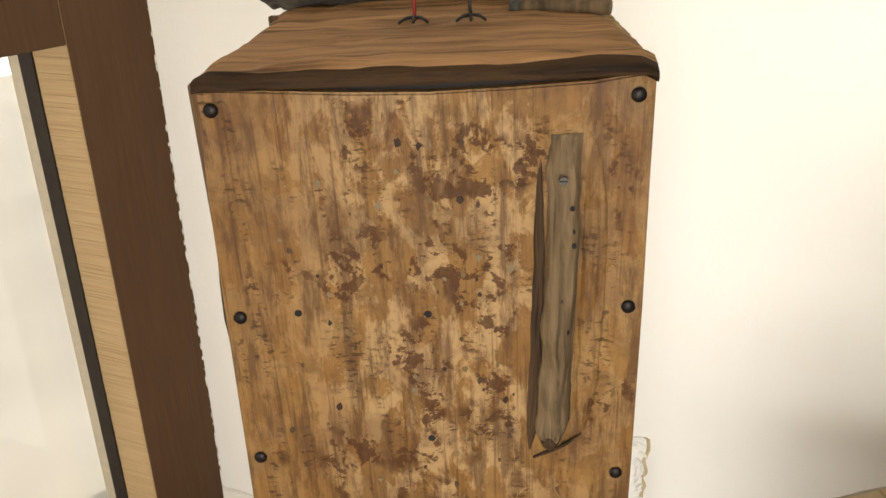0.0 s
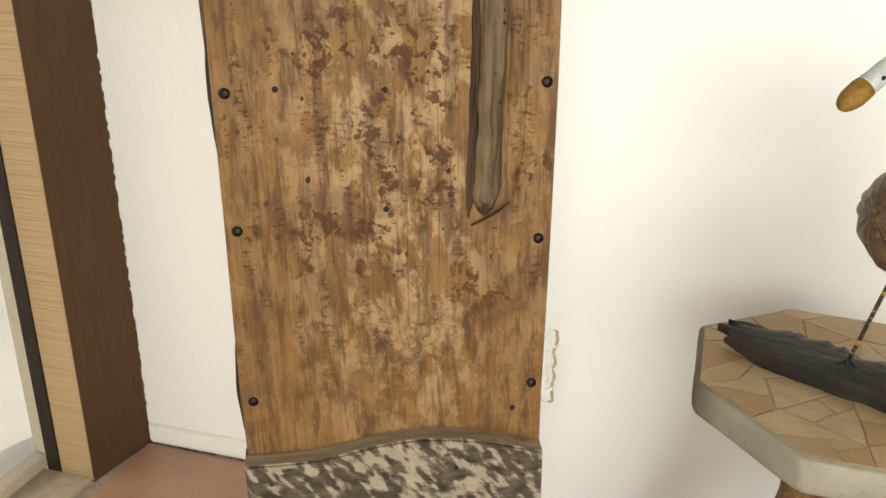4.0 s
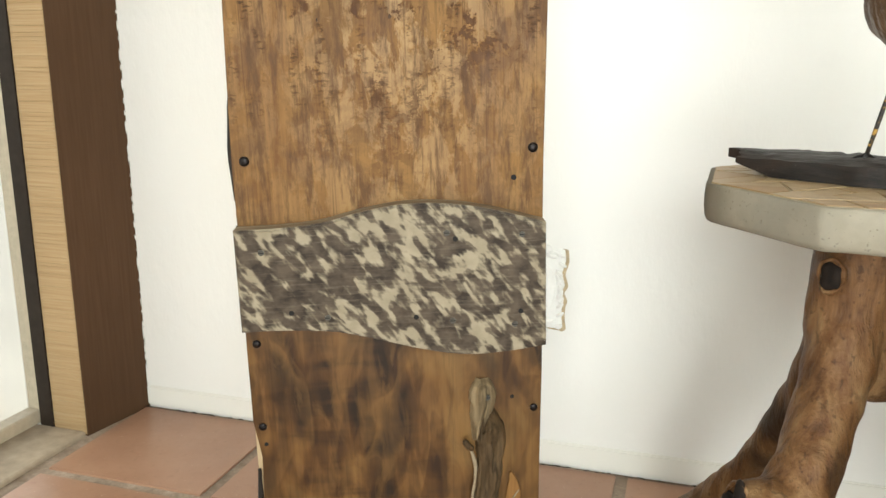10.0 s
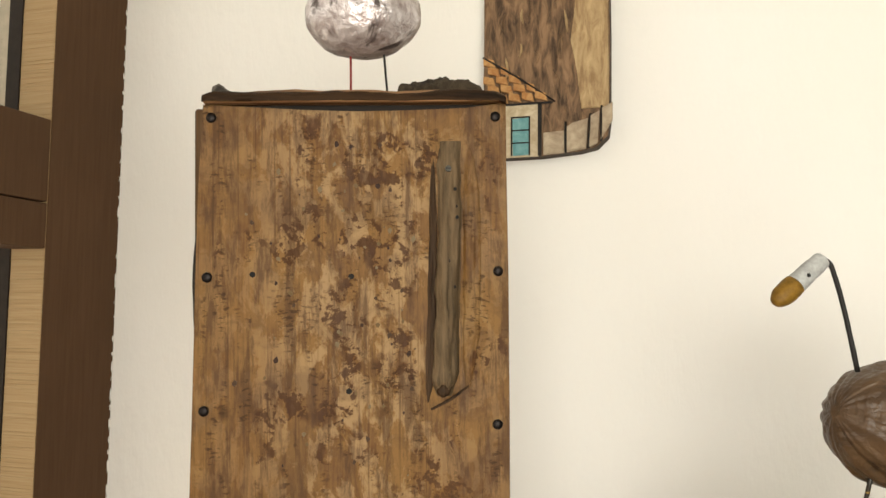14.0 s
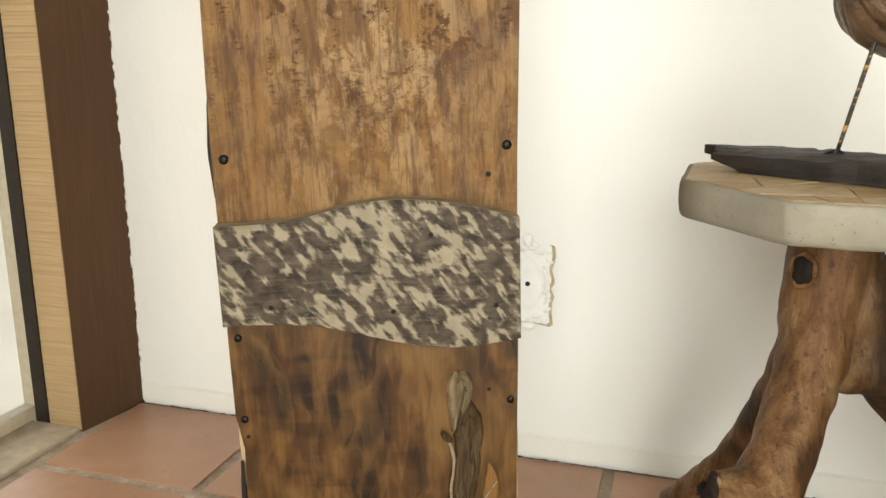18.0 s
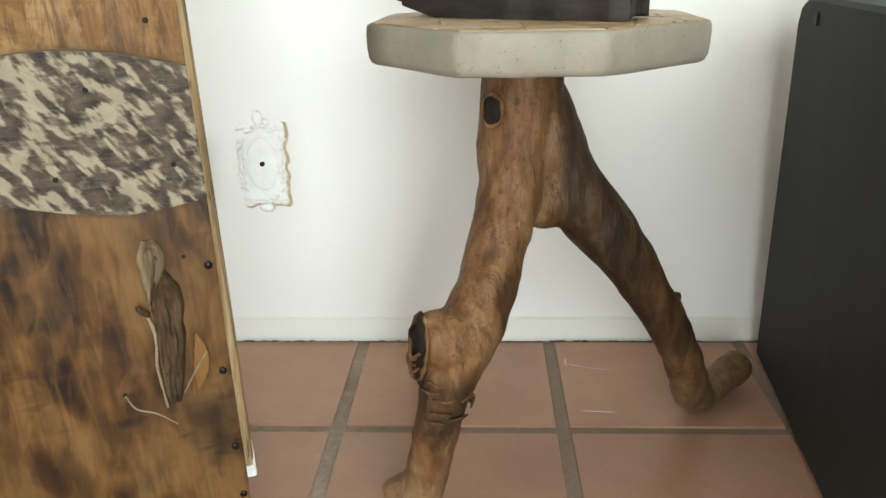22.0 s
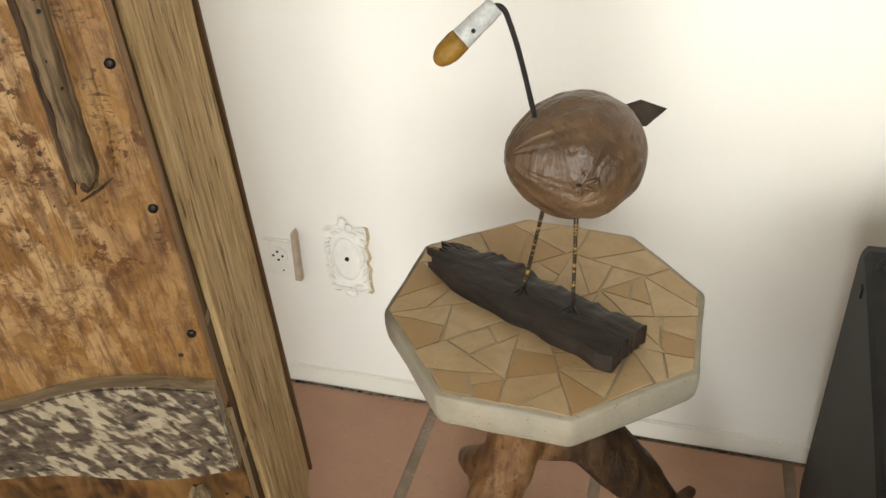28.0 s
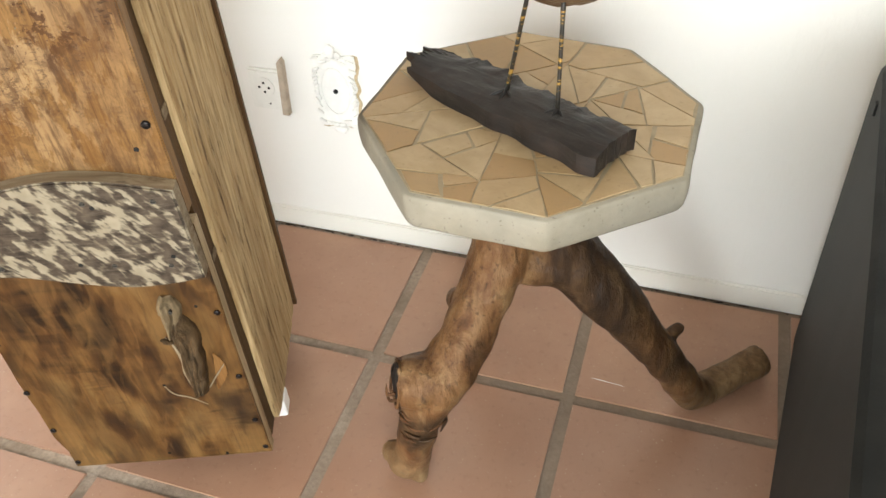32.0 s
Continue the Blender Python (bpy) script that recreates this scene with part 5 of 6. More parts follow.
def cut(poly, p, d):
    """The two halves of a convex outline, cut along the line through p in direction d."""
    side = [(q[0] - p[0]) * d[1] - (q[1] - p[1]) * d[0] for q in poly]
    halves = ([], [])
    for i, q in enumerate(poly):
        j = (i + 1) % len(poly)
        if side[i] >= 0:
            halves[0].append(q)
        if side[i] <= 0:
            halves[1].append(q)
        if side[i] * side[j] < 0:
            t = side[i] / (side[i] - side[j])
            x = (q[0] + (poly[j][0] - q[0]) * t, q[1] + (poly[j][1] - q[1]) * t)
            halves[0].append(x)
            halves[1].append(x)
    return [h for h in halves if len(h) > 2]


def shrink(poly, by):
    """The outline moved inwards by a fixed width."""
    c = centre(poly)
    ccw = sum(a[0] * b[1] - b[0] * a[1] for a, b in zip(poly, poly[1:] + poly[:1])) > 0
    p = poly if ccw else poly[::-1]
    k = len(p)
    out = []
    for i in range(k):
        a, b, e = Vector(p[i - 1]), Vector(p[i]), Vector(p[(i + 1) % k])
        u, w = (b - a), (e - b)
        if u.length < 1e-6 or w.length < 1e-6:
            continue
        u.normalize(), w.normalize()
        n1, n2 = Vector((-u.y, u.x)), Vector((-w.y, w.x))
        m = n1 + n2
        if m.length < 0.3:
            continue
        q = b + m.normalized() * by / max(0.45, m.normalized().dot(n1))
        out.append((q.x, q.y))
    turn = [(out[i][0] - out[i - 1][0]) * (out[(i + 1) % len(out)][1] - out[i][1]) - (out[i][1] - out[i - 1][1]) * (out[(i + 1) % len(out)][0] - out[i][0]) for i in range(len(out))]
    if len(out) < 3 or min(turn) < 0:
        out = [(c[0] + (x - c[0]) * 0.9, c[1] + (y - c[1]) * 0.9) for x, y in p]
    return out


LEAN = Matrix(((1, 0, 0.036, 0.006), (0, 1, 0, -0.002), (0, 0, 0.981, 0.0), (0, 0, 0, 1)))


def leaned(bm):
    """A piece of the fork, moved with the lean of the whole limb."""
    bmesh.ops.transform(bm, matrix=LEAN, verts=bm.verts)
    return bm


def side_table():
    th = thing("side_table", Matrix.Translation(TC), "side table with octagonal mosaic top on a driftwood fork", "side table")
    off = Matrix.Translation(-TC)
    slab = bmesh.new()
    # rows of the side from the underside up, bellied, with worn corners
    plan = []
    for k in range(8):
        a, b, c = Vector(RIM[k - 1]), Vector(RIM[k]), Vector(RIM[(k + 1) % 8])
        for t in (0.0, 0.25, 0.5, 0.75, 1.0):
            p, q = b + (a - b).normalized() * 0.007, b + (c - b).normalized() * 0.007
            plan.append((1 - t) ** 2 * p + 2 * t * (1 - t) * b + t * t * q)
        for t in (0.2, 0.4, 0.6, 0.8):
            plan.append(b.lerp(c, t) if 0.15 < t < 0.85 else b)
    rings = []
    for z, grow in ((-0.041, 0.962), (-0.039, 0.982), (-0.034, 0.996), (-0.024, 1.002), (-0.012, 1.004), (-0.004, 1.003), (-0.0012, 0.999), (0.0, 0.992)):
        row = []
        for p in plan:
            q = Vector((TC.x + (p.x - TC.x) * grow, TC.y + (p.y - TC.y) * grow, TTOP + z))
            w = noise.noise(q * 22) * 0.0016 + noise.noise(q * 60) * 0.0006
            d = Vector((p.x - TC.x, p.y - TC.y, 0)).normalized()
            row.append(slab.verts.new(q + d * w + Vector((0, 0, 0.0012 * noise.noise(q * 30) if z < -0.03 else 0))))
        rings.append(row)
    for a, b in zip(rings, rings[1:]):
        for k in range(len(plan)):
            slab.faces.new((a[k], a[(k + 1) % len(plan)], b[(k + 1) % len(plan)], b[k]))
    slab.faces.new(rings[0][::-1]), slab.faces.new(rings[-1])
    bmesh.ops.recalc_face_normals(slab, faces=slab.faces)
    top = part("tabletop", slab, CONCRETE, th, "thick pale concrete octagon", at=off, smooth=True)
    inner = shrink(RIM, 0.0055)
    part("mosaic_bed", prism(inner, TTOP - 0.002, TTOP + 0.0006, axis="z"), MOSAIC_GROUT, top)
    random.seed(29)
    todo, pieces = [inner], []
    while todo:
        p = todo.pop()
        c = centre(p)
        a = area(p)
        near = 1.4 if (c[0] + c[1] * -1.1) > 1.06 else 3.0
        if a < 0.0012 * near * random.uniform(0.55, 1.6) and a < 0.006:
            pieces.append(p)
            continue
        far = max(((q, r) for q in p for r in p), key=lambda s: (s[0][0] - s[1][0]) ** 2 + (s[0][1] - s[1][1]) ** 2)
        ax = math.atan2(far[1][1] - far[0][1], far[1][0] - far[0][0]) + math.pi / 2 + random.gauss(0, 0.38)
        t = random.uniform(0.36, 0.64)
        o = (far[0][0] + (far[1][0] - far[0][0]) * t, far[0][1] + (far[1][1] - far[0][1]) * t)
        o = (0.6 * o[0] + 0.4 * c[0], 0.6 * o[1] + 0.4 * c[1])
        halves = cut(p, o, (math.cos(ax), math.sin(ax)))
        if len(halves) < 2:
            pieces.append(p)
            continue
        todo += halves
    for p in pieces:
        q = shrink(p, random.choice((0.0005, 0.0006, 0.0009, 0.0014, 0.0026)))
        if len(q) < 3 or area(q) < 0.00004 or area(q) > area(p):
            continue
        # broken edges: each side bowed a little, each corner nibbled
        big = min(1.0, area(q) / 0.0009)
        rim = []
        for k, e in enumerate(q):
            o = q[(k + 1) % len(q)]
            rim.append((e[0] + random.uniform(-0.0008, 0.0008), e[1] + random.uniform(-0.0008, 0.0008)))
            side = math.hypot(o[0] - e[0], o[1] - e[1])
            if side > 0.016:
                bow = random.uniform(-0.0012, 0.0010) * big
                at = random.uniform(0.3, 0.7)
                rim.append((e[0] + (o[0] - e[0]) * at - (o[1] - e[1]) / side * -bow, e[1] + (o[1] - e[1]) * at + (o[0] - e[0]) / side * -bow))
        q = rim
        part("stone_tile", prism(q, TTOP + 0.0016 + random.uniform(-0.0002, 0.0004), TTOP, axis="z"), STONE, top)

    # the forked limb: three legs grown from one trunk, fused
    bm = bmesh.new()
    front = [(0.897, -0.095, 0.562, 0.048), (0.893, -0.098, 0.50, 0.046), (0.889, -0.105, 0.45, 0.043), (0.885, -0.125, 0.405, 0.038), (0.875, -0.150, 0.36, 0.0345), (0.861, -0.183, 0.308, 0.0345), (0.845, -0.208, 0.268, 0.037), (0.828, -0.224, 0.236, 0.036), (0.817, -0.229, 0.195, 0.029), (0.809, -0.224, 0.14, 0.026), (0.798, -0.212, 0.08, 0.026), (0.786, -0.202, 0.035, 0.027), (0.779, -0.198, 0.012, 0.016)]
    tube(front, 20, 6, 0.004, 32, bm)
    tube([(0.846, -0.212, 0.262, 0.036), (0.82, -0.225, 0.262, 0.037), (0.792, -0.236, 0.262, 0.033)], 18, 5, 0.003, 50, bm)
    tube([(0.79, -0.205, 0.05, 0.022), (0.768, -0.196, 0.042, 0.021), (0.752, -0.189, 0.033, 0.016)], 14, 5, 0.004, 70, bm)
    tube([(0.796, -0.206, 0.05, 0.018), (0.803, -0.207, 0.02, 0.015), (0.806, -0.207, 0.006, 0.010)], 12, 4, 0.003, 70, bm)
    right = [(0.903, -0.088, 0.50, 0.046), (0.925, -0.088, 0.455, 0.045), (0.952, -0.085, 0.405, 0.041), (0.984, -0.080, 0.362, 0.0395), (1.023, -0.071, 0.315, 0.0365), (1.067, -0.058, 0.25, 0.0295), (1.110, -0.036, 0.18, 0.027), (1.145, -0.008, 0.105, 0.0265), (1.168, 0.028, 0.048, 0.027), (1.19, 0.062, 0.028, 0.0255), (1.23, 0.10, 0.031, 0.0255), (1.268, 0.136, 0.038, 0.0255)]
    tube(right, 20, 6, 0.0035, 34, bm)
    back = [(0.897, -0.09, 0.46, 0.036), (0.882, -0.058, 0.375, 0.030), (0.862, -0.012, 0.28, 0.026), (0.835, 0.032, 0.19, 0.0245), (0.801, 0.072, 0.115, 0.027), (0.781, 0.100, 0.075, 0.028), (0.764, 0.125, 0.053, 0.022), (0.754, 0.138, 0.047, 0.015)]
    tube(back, 18, 6, 0.004, 40, bm)
    tube([(0.784, 0.095, 0.06, 0.02), (0.787, 0.092, 0.025, 0.017), (0.788, 0.09, 0.004, 0.012)], 10, 3, 0.002, 60, bm)
    tube([(1.096, -0.034, 0.205, 0.016), (1.110, -0.017, 0.212, 0.0105), (1.119, -0.006, 0.217, 0.0085), (1.123, -0.001, 0.220, 0.006)], 10, 3, 0.002, 90, bm)
    tube([(0.890, -0.105, 0.410, 0.036), (0.922, -0.099, 0.388, 0.037), (0.952, -0.090, 0.384, 0.037), (0.990, -0.080, 0.362, 0.034)], 16, 4, 0.003, 40, bm)
    ball((0.872, -0.130, 0.500), 0.022, 2, bm, 0, (1, 0.8, 1.15), 0.15, 40)
    bmesh.ops.transform(bm, matrix=LEAN, verts=bm.verts)
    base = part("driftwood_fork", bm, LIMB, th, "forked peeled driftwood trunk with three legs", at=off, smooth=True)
    rm = base.modifiers.new("fuse", "REMESH")
    rm.mode, rm.voxel_size, rm.use_smooth_shade = "VOXEL", 0.0032, True
    sm = base.modifiers.new("soften", "SMOOTH")
    sm.factor, sm.iterations = 0.5, 5
    knot = leaned(ball((0.8615, -0.1395, 0.500), 0.0115, 3, None, 0, (1, 0.5, 1.4), 0.22, 110, Matrix.Rotation(radians(-38), 4, "Z")))
    part("knot_hollow", knot, HOLLOW, base, "dark hollow knot", smooth=True)
    kr = []
    for k in range(15):
        a = 2 * math.pi * k / 14
        d = Matrix.Rotation(radians(-38), 3, "Z") @ Vector((0.0135 * math.cos(a), -0.001, 0.018 * math.sin(a)))
        kr.append((0.8625 + d.x, -0.136 + d.y, 0.500 + d.z, 0.0030 + 0.0008 * math.sin(3 * a)))
    part("knot_ring", leaned(tube(kr, 9, 4, 0.0022, 80)), LIMB, base, smooth=True)
    part("broken_end", leaned(ball((0.791, -0.2365, 0.258), 0.025, 3, None, 0, (0.28, 0.85, 1.4), 0.5, 70, Matrix.Rotation(radians(25), 4, "Z"))), HOLLOW, base, "dark hollow broken end", smooth=True)
    rim = []
    for k in range(15):
        a = 2 * math.pi * k / 14
        d = Matrix.Rotation(radians(25), 3, "Z") @ Vector((0.0, 0.0245 * math.cos(a), 0.0385 * math.sin(a)))
        rim.append((0.789 + d.x + 0.1 * d.z, -0.2365 + d.y, 0.258 + d.z, 0.0022))
    part("broken_rim", leaned(tube(rim, 8, 4, 0.003, 110)), LIMB, base, smooth=True)
    random.seed(17)
    for k in range(6):
        a = random.uniform(3.4, 6.1)
        r = random.uniform(0.006, 0.024)
        p = Vector((0.786, -0.238 + r * math.cos(a), 0.262 + r * math.sin(a) * 1.1))
        part("splinter", leaned(tube([(p.x + 0.006, p.y, p.z, 0.002), (p.x - 0.004, p.y - 0.002, p.z - 0.004, 0.0022), (p.x - 0.006, p.y + random.uniform(-0.008, 0.006), p.z + random.uniform(0.008, 0.02), 0.0006)], 6, 3, 0.0006, 200)), SPLINTER, base)
    # ridges of loose bark at the ankle
    for k in range(16):
        a = random.uniform(-2.6, 0.4)
        z = random.uniform(0.17, 0.225)
        c = Vector((0.819, -0.228, z))
        r = 0.031
        pts = []
        for s in range(4):
            b = a + s * 0.28
            pts.append((c.x + r * math.cos(b), c.y + r * math.sin(b), z + random.uniform(-0.003, 0.003), 0.0022 if 0 < s < 3 else 0.0008))
        part("bark_flake", leaned(tube(pts, 6, 3, 0.001, 150)), SPLINTER if k % 2 else LIMB, base, smooth=True)


side_table()

# ---- bark slab and brown bird on the table ----
def bark_slab():
    bm = bmesh.new()
    a, b = Vector((0.797, -0.054)), Vector((1.031, -0.178))
    u = (b - a).normalized()
    v = Vector((-u.y, u.x))
    L = (b - a).length
    NX, NY = 56, 16
    grid, gridb = [], []
    random.seed(6)
    for i in range(NX + 1):
        s = i / NX
        x = s * L
        half = 0.034 if s > 0.25 else 0.026 + 0.008 * s / 0.25
        up = half + 0.004 * noise.noise(Vector((s * 9, 1, 0))) + (0.004 if s < 0.4 else -0.002) + 0.0030 * max(-0.5, min(0.5, 6 * noise.noise(Vector((s * 8, 4, 4))))) - (0.010 * max(0.0, 1 - s / 0.2))
        dn = half + 0.004 * noise.noise(Vector((s * 9, 7, 0)))
        if s > 0.93:
            dn *= 1 - (s - 0.93) * 1.2
        ragged = (0.012 * noise.noise(Vector((0, 3, s))) if s > 0.5 else 0)
        row, rb = [], []
        for j in range(NY + 1):
            t = j / NY
            w = -dn + (up + dn) * t
            jag = 0.016 * noise.noise(Vector((t * 5, 11, 2))) + 0.016 * noise.noise(Vector((t * 13, 3, 2)))
            xx = x + (jag * max(0, 1 - s * 9) * 1.9 + (jag * 0.12 if i == NX else 0))
            arch = 0.010 * (1 - (2 * t - 1) ** 2)
            q = Vector((xx * 60, w * 130, 0))
            z = 0.022 + arch * 0.8 + 0.0016 * noise.noise(Vector((xx * 25, w * 40, 2))) + 0.0008 * noise.noise(q * 0.9) - 0.003 * (1 - s) + 0.013 * max(0.0, t - 0.60) / 0.40 * max(0.0, 0.15 + noise.noise(Vector((s * 13, 2, 9))) + 0.5 * noise.noise(Vector((s * 40, 5, 9)))) * (1.2 - 0.7 * s)
            p = a + u * xx + v * w
            row.append(bm.verts.new((p.x, p.y, TTOP + 0.002 + z)))
            rb.append(bm.verts.new((p.x, p.y, TTOP + 0.0025 + (0.012 * max(0, 1 - s * 6)) + arch * 0.5)))
        grid.append(row)
        gridb.append(rb)
    for i in range(NX):
        for j in range(NY):
            bm.faces.new((grid[i][j], grid[i + 1][j], grid[i + 1][j + 1], grid[i][j + 1]))
            bm.faces.new((gridb[i][j + 1], gridb[i + 1][j + 1], gridb[i + 1][j], gridb[i][j]))
    for i in range(NX):
        for j in (0, NY):
            bm.faces.new((grid[i][j], gridb[i][j], gridb[i + 1][j], grid[i + 1][j]))
    for j in range(NY):
        for i in (0, NX):
            bm.faces.new((grid[i][j], grid[i][j + 1], gridb[i][j + 1], gridb[i][j]))
    bmesh.ops.recalc_face_normals(bm, faces=bm.faces)
    solo("bark_slab", bm, BARK, Matrix(), "curved slab of dark charred bark on the tabletop", "bark")


bark_slab()


def paper_bird():
    c = Vector((0.962, -0.100, 0.775))
    g = (Vector((0.897, -0.149, 0.792)) - c)
    ax = g.normalized()
    q = Vector((0, 0, 1)).rotation_difference(ax).to_matrix()
    bm = bmesh.new()
    NU, NV = 144, 48
    rings = []
    for j in range(1, NV):
        th = math.pi * j / NV
        row = []
        for i in range(NU):
            ph = 2 * math.pi * i / NU
            r = math.sin(th)
            w = max(0.0, 1 - th / 1.6) ** 0.9
            swirl = 2.6 * noise.noise(Vector((math.cos(ph) * 2, math.sin(ph) * 2, 0)))
            fold = w * (0.034 / (r + 0.12) * (1.6 * abs(math.sin(9 * ph + swirl)) - 0.8) + 0.13 * noise.noise(Vector((math.cos(ph) * 5, math.sin(ph) * 5, th))))
            crumple = 0.045 * noise.noise(Vector((math.cos(ph) * r * 3, math.sin(ph) * r * 3, math.cos(th) * 3))) + 0.016 * abs(noise.noise(Vector((math.cos(ph) * r * 8, math.sin(ph) * r * 8, math.cos(th) * 6))))
            k = (1 + fold + crumple)
            z = math.cos(th)
            zz = 0.082 * z if z > 0 else 0.066 * z
            pinch = 1 - 0.22 * max(0.0, z) ** 2
            p = Vector((0.0655 * r * k * pinch * math.cos(ph), 0.0635 * r * k * pinch * math.sin(ph), zz))
            row.append(bm.verts.new(c + q @ p))
        rings.append(row)
    for a, b in zip(rings, rings[1:]):
        for i in range(NU):
            bm.faces.new((a[i], b[i], b[(i + 1) % NU], a[(i + 1) % NU]))
    for row, zz in ((rings[0], 0.080), (rings[-1], -0.066)):
        v = bm.verts.new(c + q @ Vector((0, 0, zz)))
        for i in range(NU):
            bm.faces.new((row[i], row[(i + 1) % NU], v) if zz > 0 else (row[(i + 1) % NU], row[i], v))
    # gathered tuft
    for k in range(12):
        a = 6.283 * k / 12
        o = q @ Vector((0.010 * math.cos(a), 0.010 * math.sin(a), 0.074))
        e = q @ Vector((0.011 * math.cos(a), 0.011 * math.sin(a), 0.0795))
        s = c + o
        t = c + e
        tube([(*s, 0.0042), (*((s + t) / 2), 0.0034), (*t, 0.0022)], 6, 2, 0.0016, 150, bm, 0)
    # small tied knot on the breast, with puckers round it
    kn = Vector((0.9690, -0.1655, 0.7770))
    ball(kn, 0.0032, 2, bm, 4, (1.2, 0.5, 0.8), 0.5, 150)
    for k in range(7):
        a = 6.283 * k / 7 + 0.4
        p1 = kn + Vector((0.006 * math.cos(a), 0.0010, 0.005 * math.sin(a)))
        p2 = kn + Vector((0.020 * math.cos(a), 0.0055, 0.016 * math.sin(a)))
        tube([(*p1, 0.0024), (*((p1 + p2) / 2 + Vector((0, -0.0006, 0))), 0.0022), (*p2, 0.0008)], 7, 3, 0.0010, 150, bm, 0)
    # neck, head, beak
    nb, nt = Vector((0.921, -0.136, 0.830)), Vector((0.8890, -0.157, 0.9395))
    tube([(*nb, 0.0027), (0.914, -0.142, 0.866, 0.0026), (0.906, -0.148, 0.903, 0.0026), (0.899, -0.153, 0.928, 0.0026), (0.895, -0.155, 0.937, 0.0026), (*nt, 0.0026), (0.884, -0.159, 0.935, 0.0024)], 10, 5, 0.0003, 200, bm, 1)
    h0, h1 = Vector((0.889, -0.1575, 0.940)), Vector((0.8415, -0.185, 0.896))
    d = h1 - h0
    hp = [h0 + d * t for t in (0.0, 0.04, 0.3, 0.62)]
    tube([(*hp[0], 0.0075), (*hp[1], 0.0088), (*hp[2], 0.0098), (*hp[3], 0.0102)], 16, 4, 0.0008, 120, bm, 2)
    bp = [h0 + d * t for t in (0.58, 0.68, 0.85, 0.97, 1.01)]
    tube([(*bp[0], 0.0106), (*bp[1], 0.0112), (*bp[2], 0.0102), (*bp[3], 0.0062), (*bp[4], 0.002)], 16, 4, 0.0006, 120, bm, 3)
    for s in (-1, 1):
        side = d.normalized().cross(Vector((0, 0, 1))).normalized() * s
        ball(h0 + d * 0.42 + side * 0.0092 + Vector((0, 0, 0.002)), 0.0022, 2, bm, 4)
    # legs and toes
    for top, foot in (((0.932, -0.131, 0.734), (0.909, -0.117, 0.613)), ((0.965, -0.136, 0.732), (0.967, -0.142, 0.613))):
        m = [(a + b) / 2 for a, b in zip(top, foot)]
        tube([(*top, 0.0023), (*m, 0.0022), (*foot, 0.0023)], 9, 4, 0.0004, 250, bm, 5)
        for a in (-150, -105, -60):
            e = (foot[0] + 0.020 * math.cos(radians(a)), foot[1] + 0.020 * math.sin(radians(a)), foot[2] - 0.003)
            tube([(foot[0], foot[1], foot[2] + 0.003, 0.0021), ((foot[0] + e[0]) / 2, (foot[1] + e[1]) / 2, foot[2] + 0.001, 0.002), (*e, 0.0012)], 7, 3, 0.0003, 200, bm, 1)
    # tail
    base, tip = Vector((1.003, -0.046, 0.806)), Vector((1.041, -0.010, 0.798))
    dirn = (tip - base).normalized()
    wide = Vector((-0.35, 0.15, 0.90)).normalized()
    nrm = dirn.cross(wide).normalized()
    o = [Vector(p) for p in ((0.990, -0.056, 0.792), (0.9965, -0.0500, 0.810), (1.013, -0.033, 0.8105), (1.040, -0.013, 0.794), (1.021, -0.0395, 0.784))]
    f1 = [bm.verts.new(p + nrm * 0.0012) for p in o]
    f2 = [bm.verts.new(p - nrm * 0.0012) for p in o]
    faces = [bm.faces.new(f1), bm.faces.new(f2[::-1])]
    for i in range(5):
        faces.append(bm.faces.new((f1[i], f2[i], f2[(i + 1) % 5], f1[(i + 1) % 5])))
    for f in faces:
        f.material_index = 6
    bmesh.ops.recalc_face_normals(bm, faces=bm.faces)
    solo("paper_bird_figure", bm, (SKIN, BLACK_WIRE, HEAD_WHITE, BEAK, DARKHOLE, WIRE, TAIL), Matrix(), "round brown paper bird figure with ochre beak and wire legs", "figurine", smooth=True)


paper_bird()


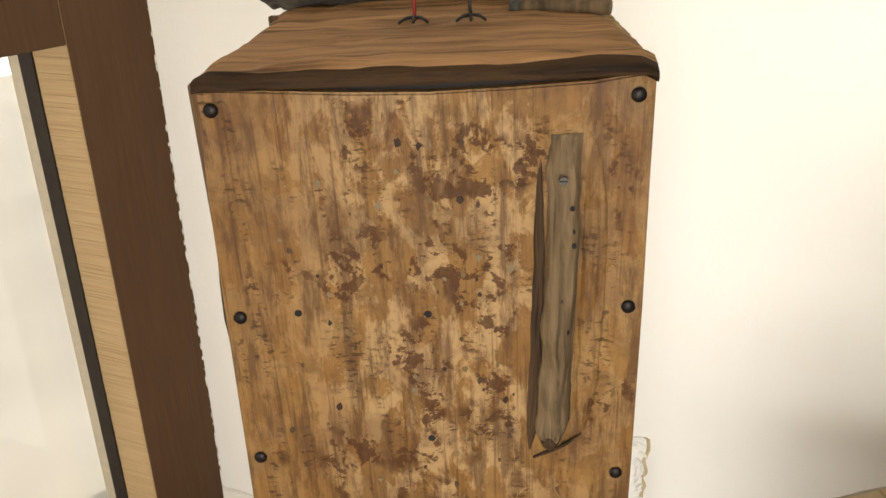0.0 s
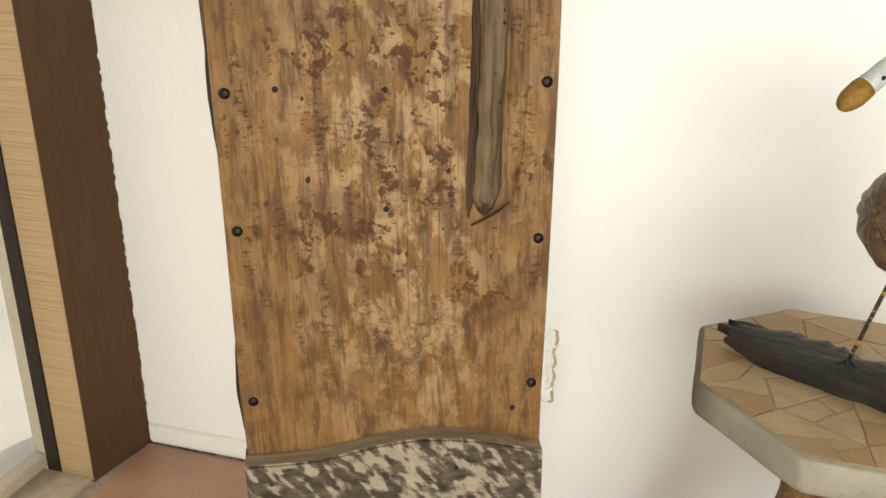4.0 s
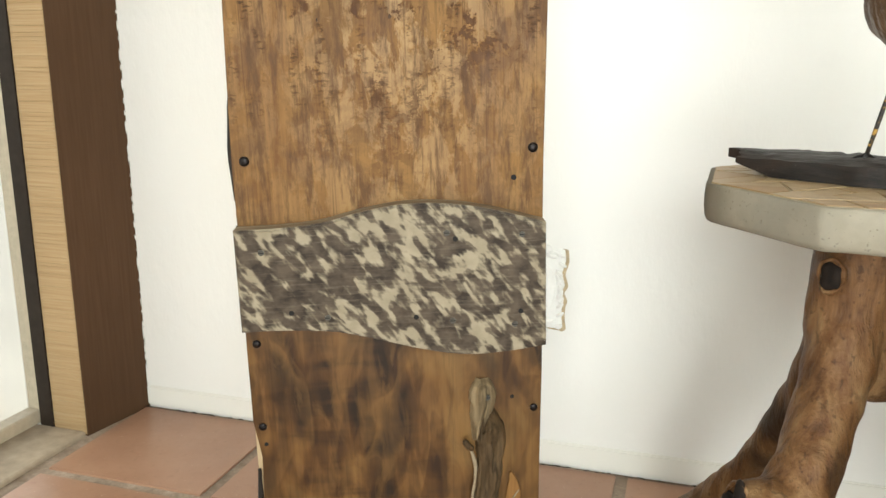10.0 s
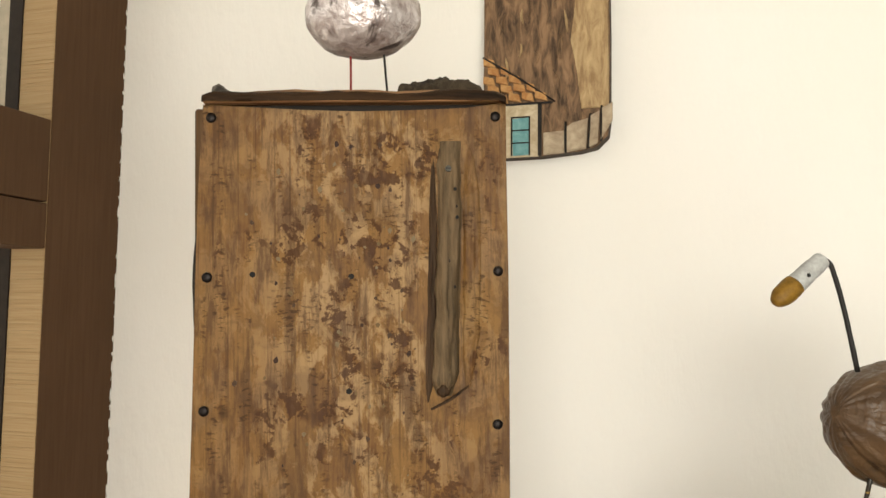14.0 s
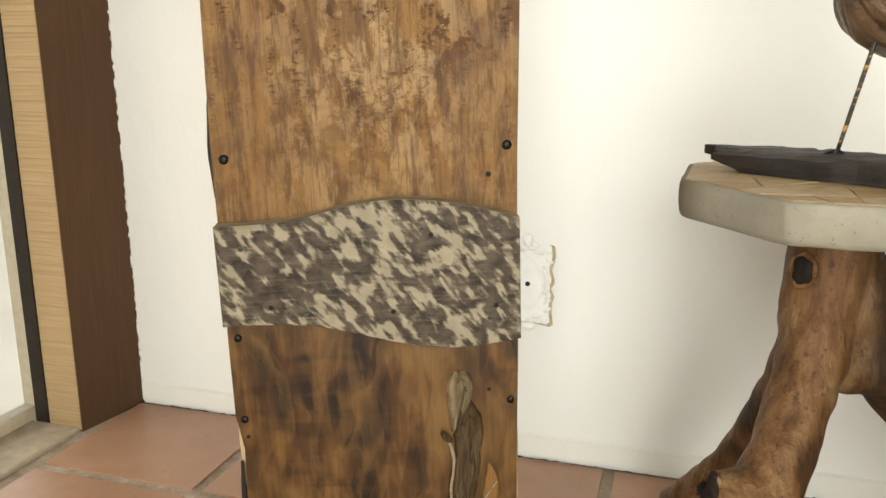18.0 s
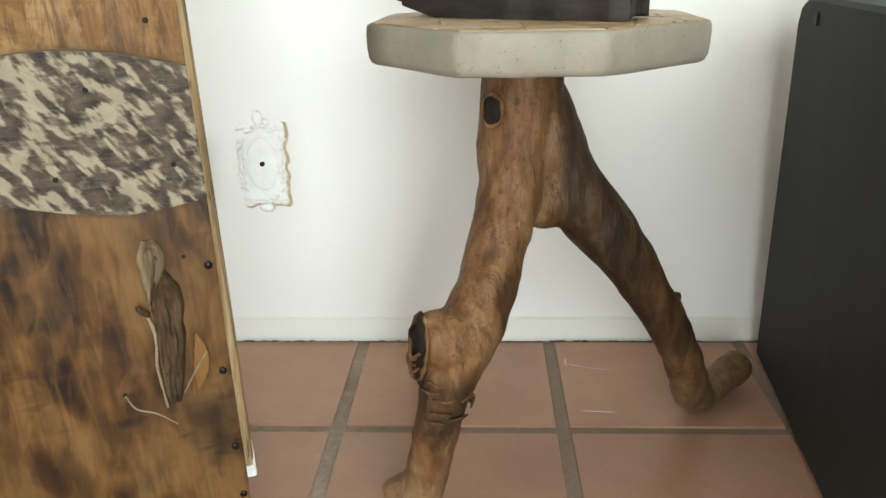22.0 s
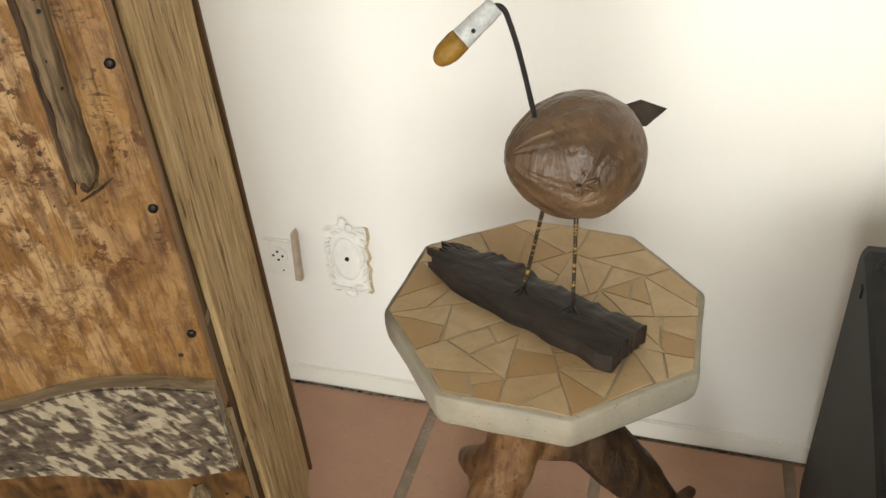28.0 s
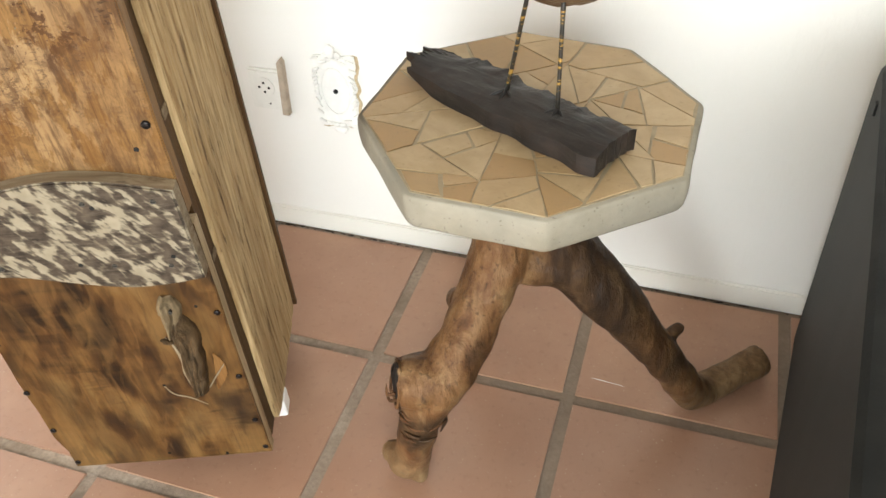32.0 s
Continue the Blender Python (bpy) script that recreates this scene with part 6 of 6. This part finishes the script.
# ---- the sofa ----
def sofa():
    th = thing("sofa", Matrix.Translation((1.75, -0.3, 0)), "grey upholstered sofa end standing before the wall", "sofa")
    off = Matrix.Translation((-1.735, 0.29, 0)) @ Matrix.Diagonal((1, 1, 0.995, 1))
    # local frame of the end panel: u runs to the front, leaning edge at the back
    def end_panel(x_off, thick, grow, name, m, label=""):
        outl = [(0.235, 0.012), (0.230, 0.05), (0.126 + grow, 0.565), (0.112 + grow, 0.585), (0.085, 0.594), (0.04, 0.597), (-0.25, 0.597), (-0.80, 0.57), (-0.83, 0.55), (-0.85, 0.02)]
        bm = bmesh.new()
        rows = []
        for dx in (0.0, 0.006, thick - 0.006, thick):
            ins = 0.006 if dx in (0.0, thick) else 0.0
            row = []
            for y, z in outl:
                yy = y - ins * (1 if y > -0.3 else -1)
                zz = z - (ins if z > 0.3 else -ins * 0.3)
                x = 1.318 - 0.11 * (0.235 - y) - 0.048 * z + dx + x_off
                row.append(bm.verts.new((x, yy, zz)))
            rows.append(row)
        for a, b in zip(rows, rows[1:]):
            for k in range(len(outl)):
                bm.faces.new((a[k], b[k], b[(k + 1) % len(outl)], a[(k + 1) % len(outl)]))
        bm.faces.new(rows[0][::-1])
        bm.faces.new(rows[-1])
        bmesh.ops.recalc_face_normals(bm, faces=bm.faces)
        part(name, bm, m, th, label, at=off)

    end_panel(0.0, 0.05, 0.0, "end_panel", VINYL, "flat grey end panel")
    part("body", box((1.365, -0.82, 0.05), (2.6, 0.10, 0.42), 0.03, 3), VINYL, th, at=off, smooth=True)
    part("backrest", box((1.33, -0.06, 0.40), (2.6, 0.11, 0.622), 0.03, 3), VINYL, th, at=off, smooth=True)
    part("seat_cushion", box((1.345, -0.84, 0.42), (2.6, -0.065, 0.612), 0.03, 3), VINYL, th, at=off, smooth=True)
    part("piping", tube([(1.277, 0.032, 0.570, 0.0032), (1.280, 0.040, 0.592, 0.0032), (1.290, 0.050, 0.607, 0.0032), (1.315, 0.045, 0.616, 0.0032), (1.345, 0.020, 0.622, 0.0032)], 8, 5), PIPING, th, at=off, smooth=True)
    part("piping", tube([(1.280, 0.030, 0.588, 0.003), (1.274, -0.10, 0.585, 0.003), (1.260, -0.30, 0.580, 0.003), (1.235, -0.60, 0.57, 0.003)], 8, 5), PIPING, th, at=off, smooth=True)
    part("buckle", box((1.2655, 0.026, 0.563), (1.2745, 0.036, 0.578), 0.001), PIPING, th, "small metal tab", at=off)
    for x, y in ((1.40, -0.78), (2.5, -0.78), (1.40, 0.05), (2.5, 0.05)):
        part("foot", box((x - 0.025, y - 0.025, 0.0), (x + 0.025, y + 0.025, 0.052), 0.003), DARKWOOD, th, at=off)


sofa()

# ---- floor tiles, each a piece in a bed of grout ----
floor = solo("floor", box((WX - 0.01, RY - 0.05, -0.08), (RX + 0.05, WY + 0.05, -0.0035)), GROUT, Matrix(), "terracotta tile floor with pale and dark grout", "floor", "structure")
S, J = 0.33, 0.0065


def tile_mesh(w, d):
    bm = box((0, 0, -0.012), (w, d, 0), 0.0)
    bmesh.ops.bevel(bm, geom=[e for e in bm.edges if e.verts[0].co.z > -0.001 and e.verts[1].co.z > -0.001], offset=0.004, segments=2, affect="EDGES")
    return mesh_of("tile", bm, TERRACOTTA)


shapes = {}
random.seed(2)
for i in range(-1, 10):
    for j in range(-8, 1):
        x0, x1 = max(i * S + J, WX), min((i + 1) * S - J, RX)
        y0, y1 = max(j * S + J, RY), min((j + 1) * S - J, WY - 0.009)
        if x1 - x0 < 0.01 or y1 - y0 < 0.01:
            continue
        key = (round(x1 - x0, 4), round(y1 - y0, 4))
        if key not in shapes:
            shapes[key] = tile_mesh(*key)
        t = new("tile", shapes[key])
        t.parent = floor
        t.location = (x0, y0, random.uniform(-0.0006, 0.0004))
for pts in (((1.010, 0.205), (1.05, 0.187), (1.118, 0.178)), ((1.020, 0.052), (1.062, 0.049), (1.098, 0.047)), ((1.014, 0.222), (1.012, 0.20), (1.020, 0.186))):
    part("scratch", tube([(x, y, -0.0003, 0.0004 if k == 2 else 0.0009) for k, (x, y) in enumerate(pts)], 6, 4, 0.0003, 300), STUCCO, floor, "pale scratch in the tile")
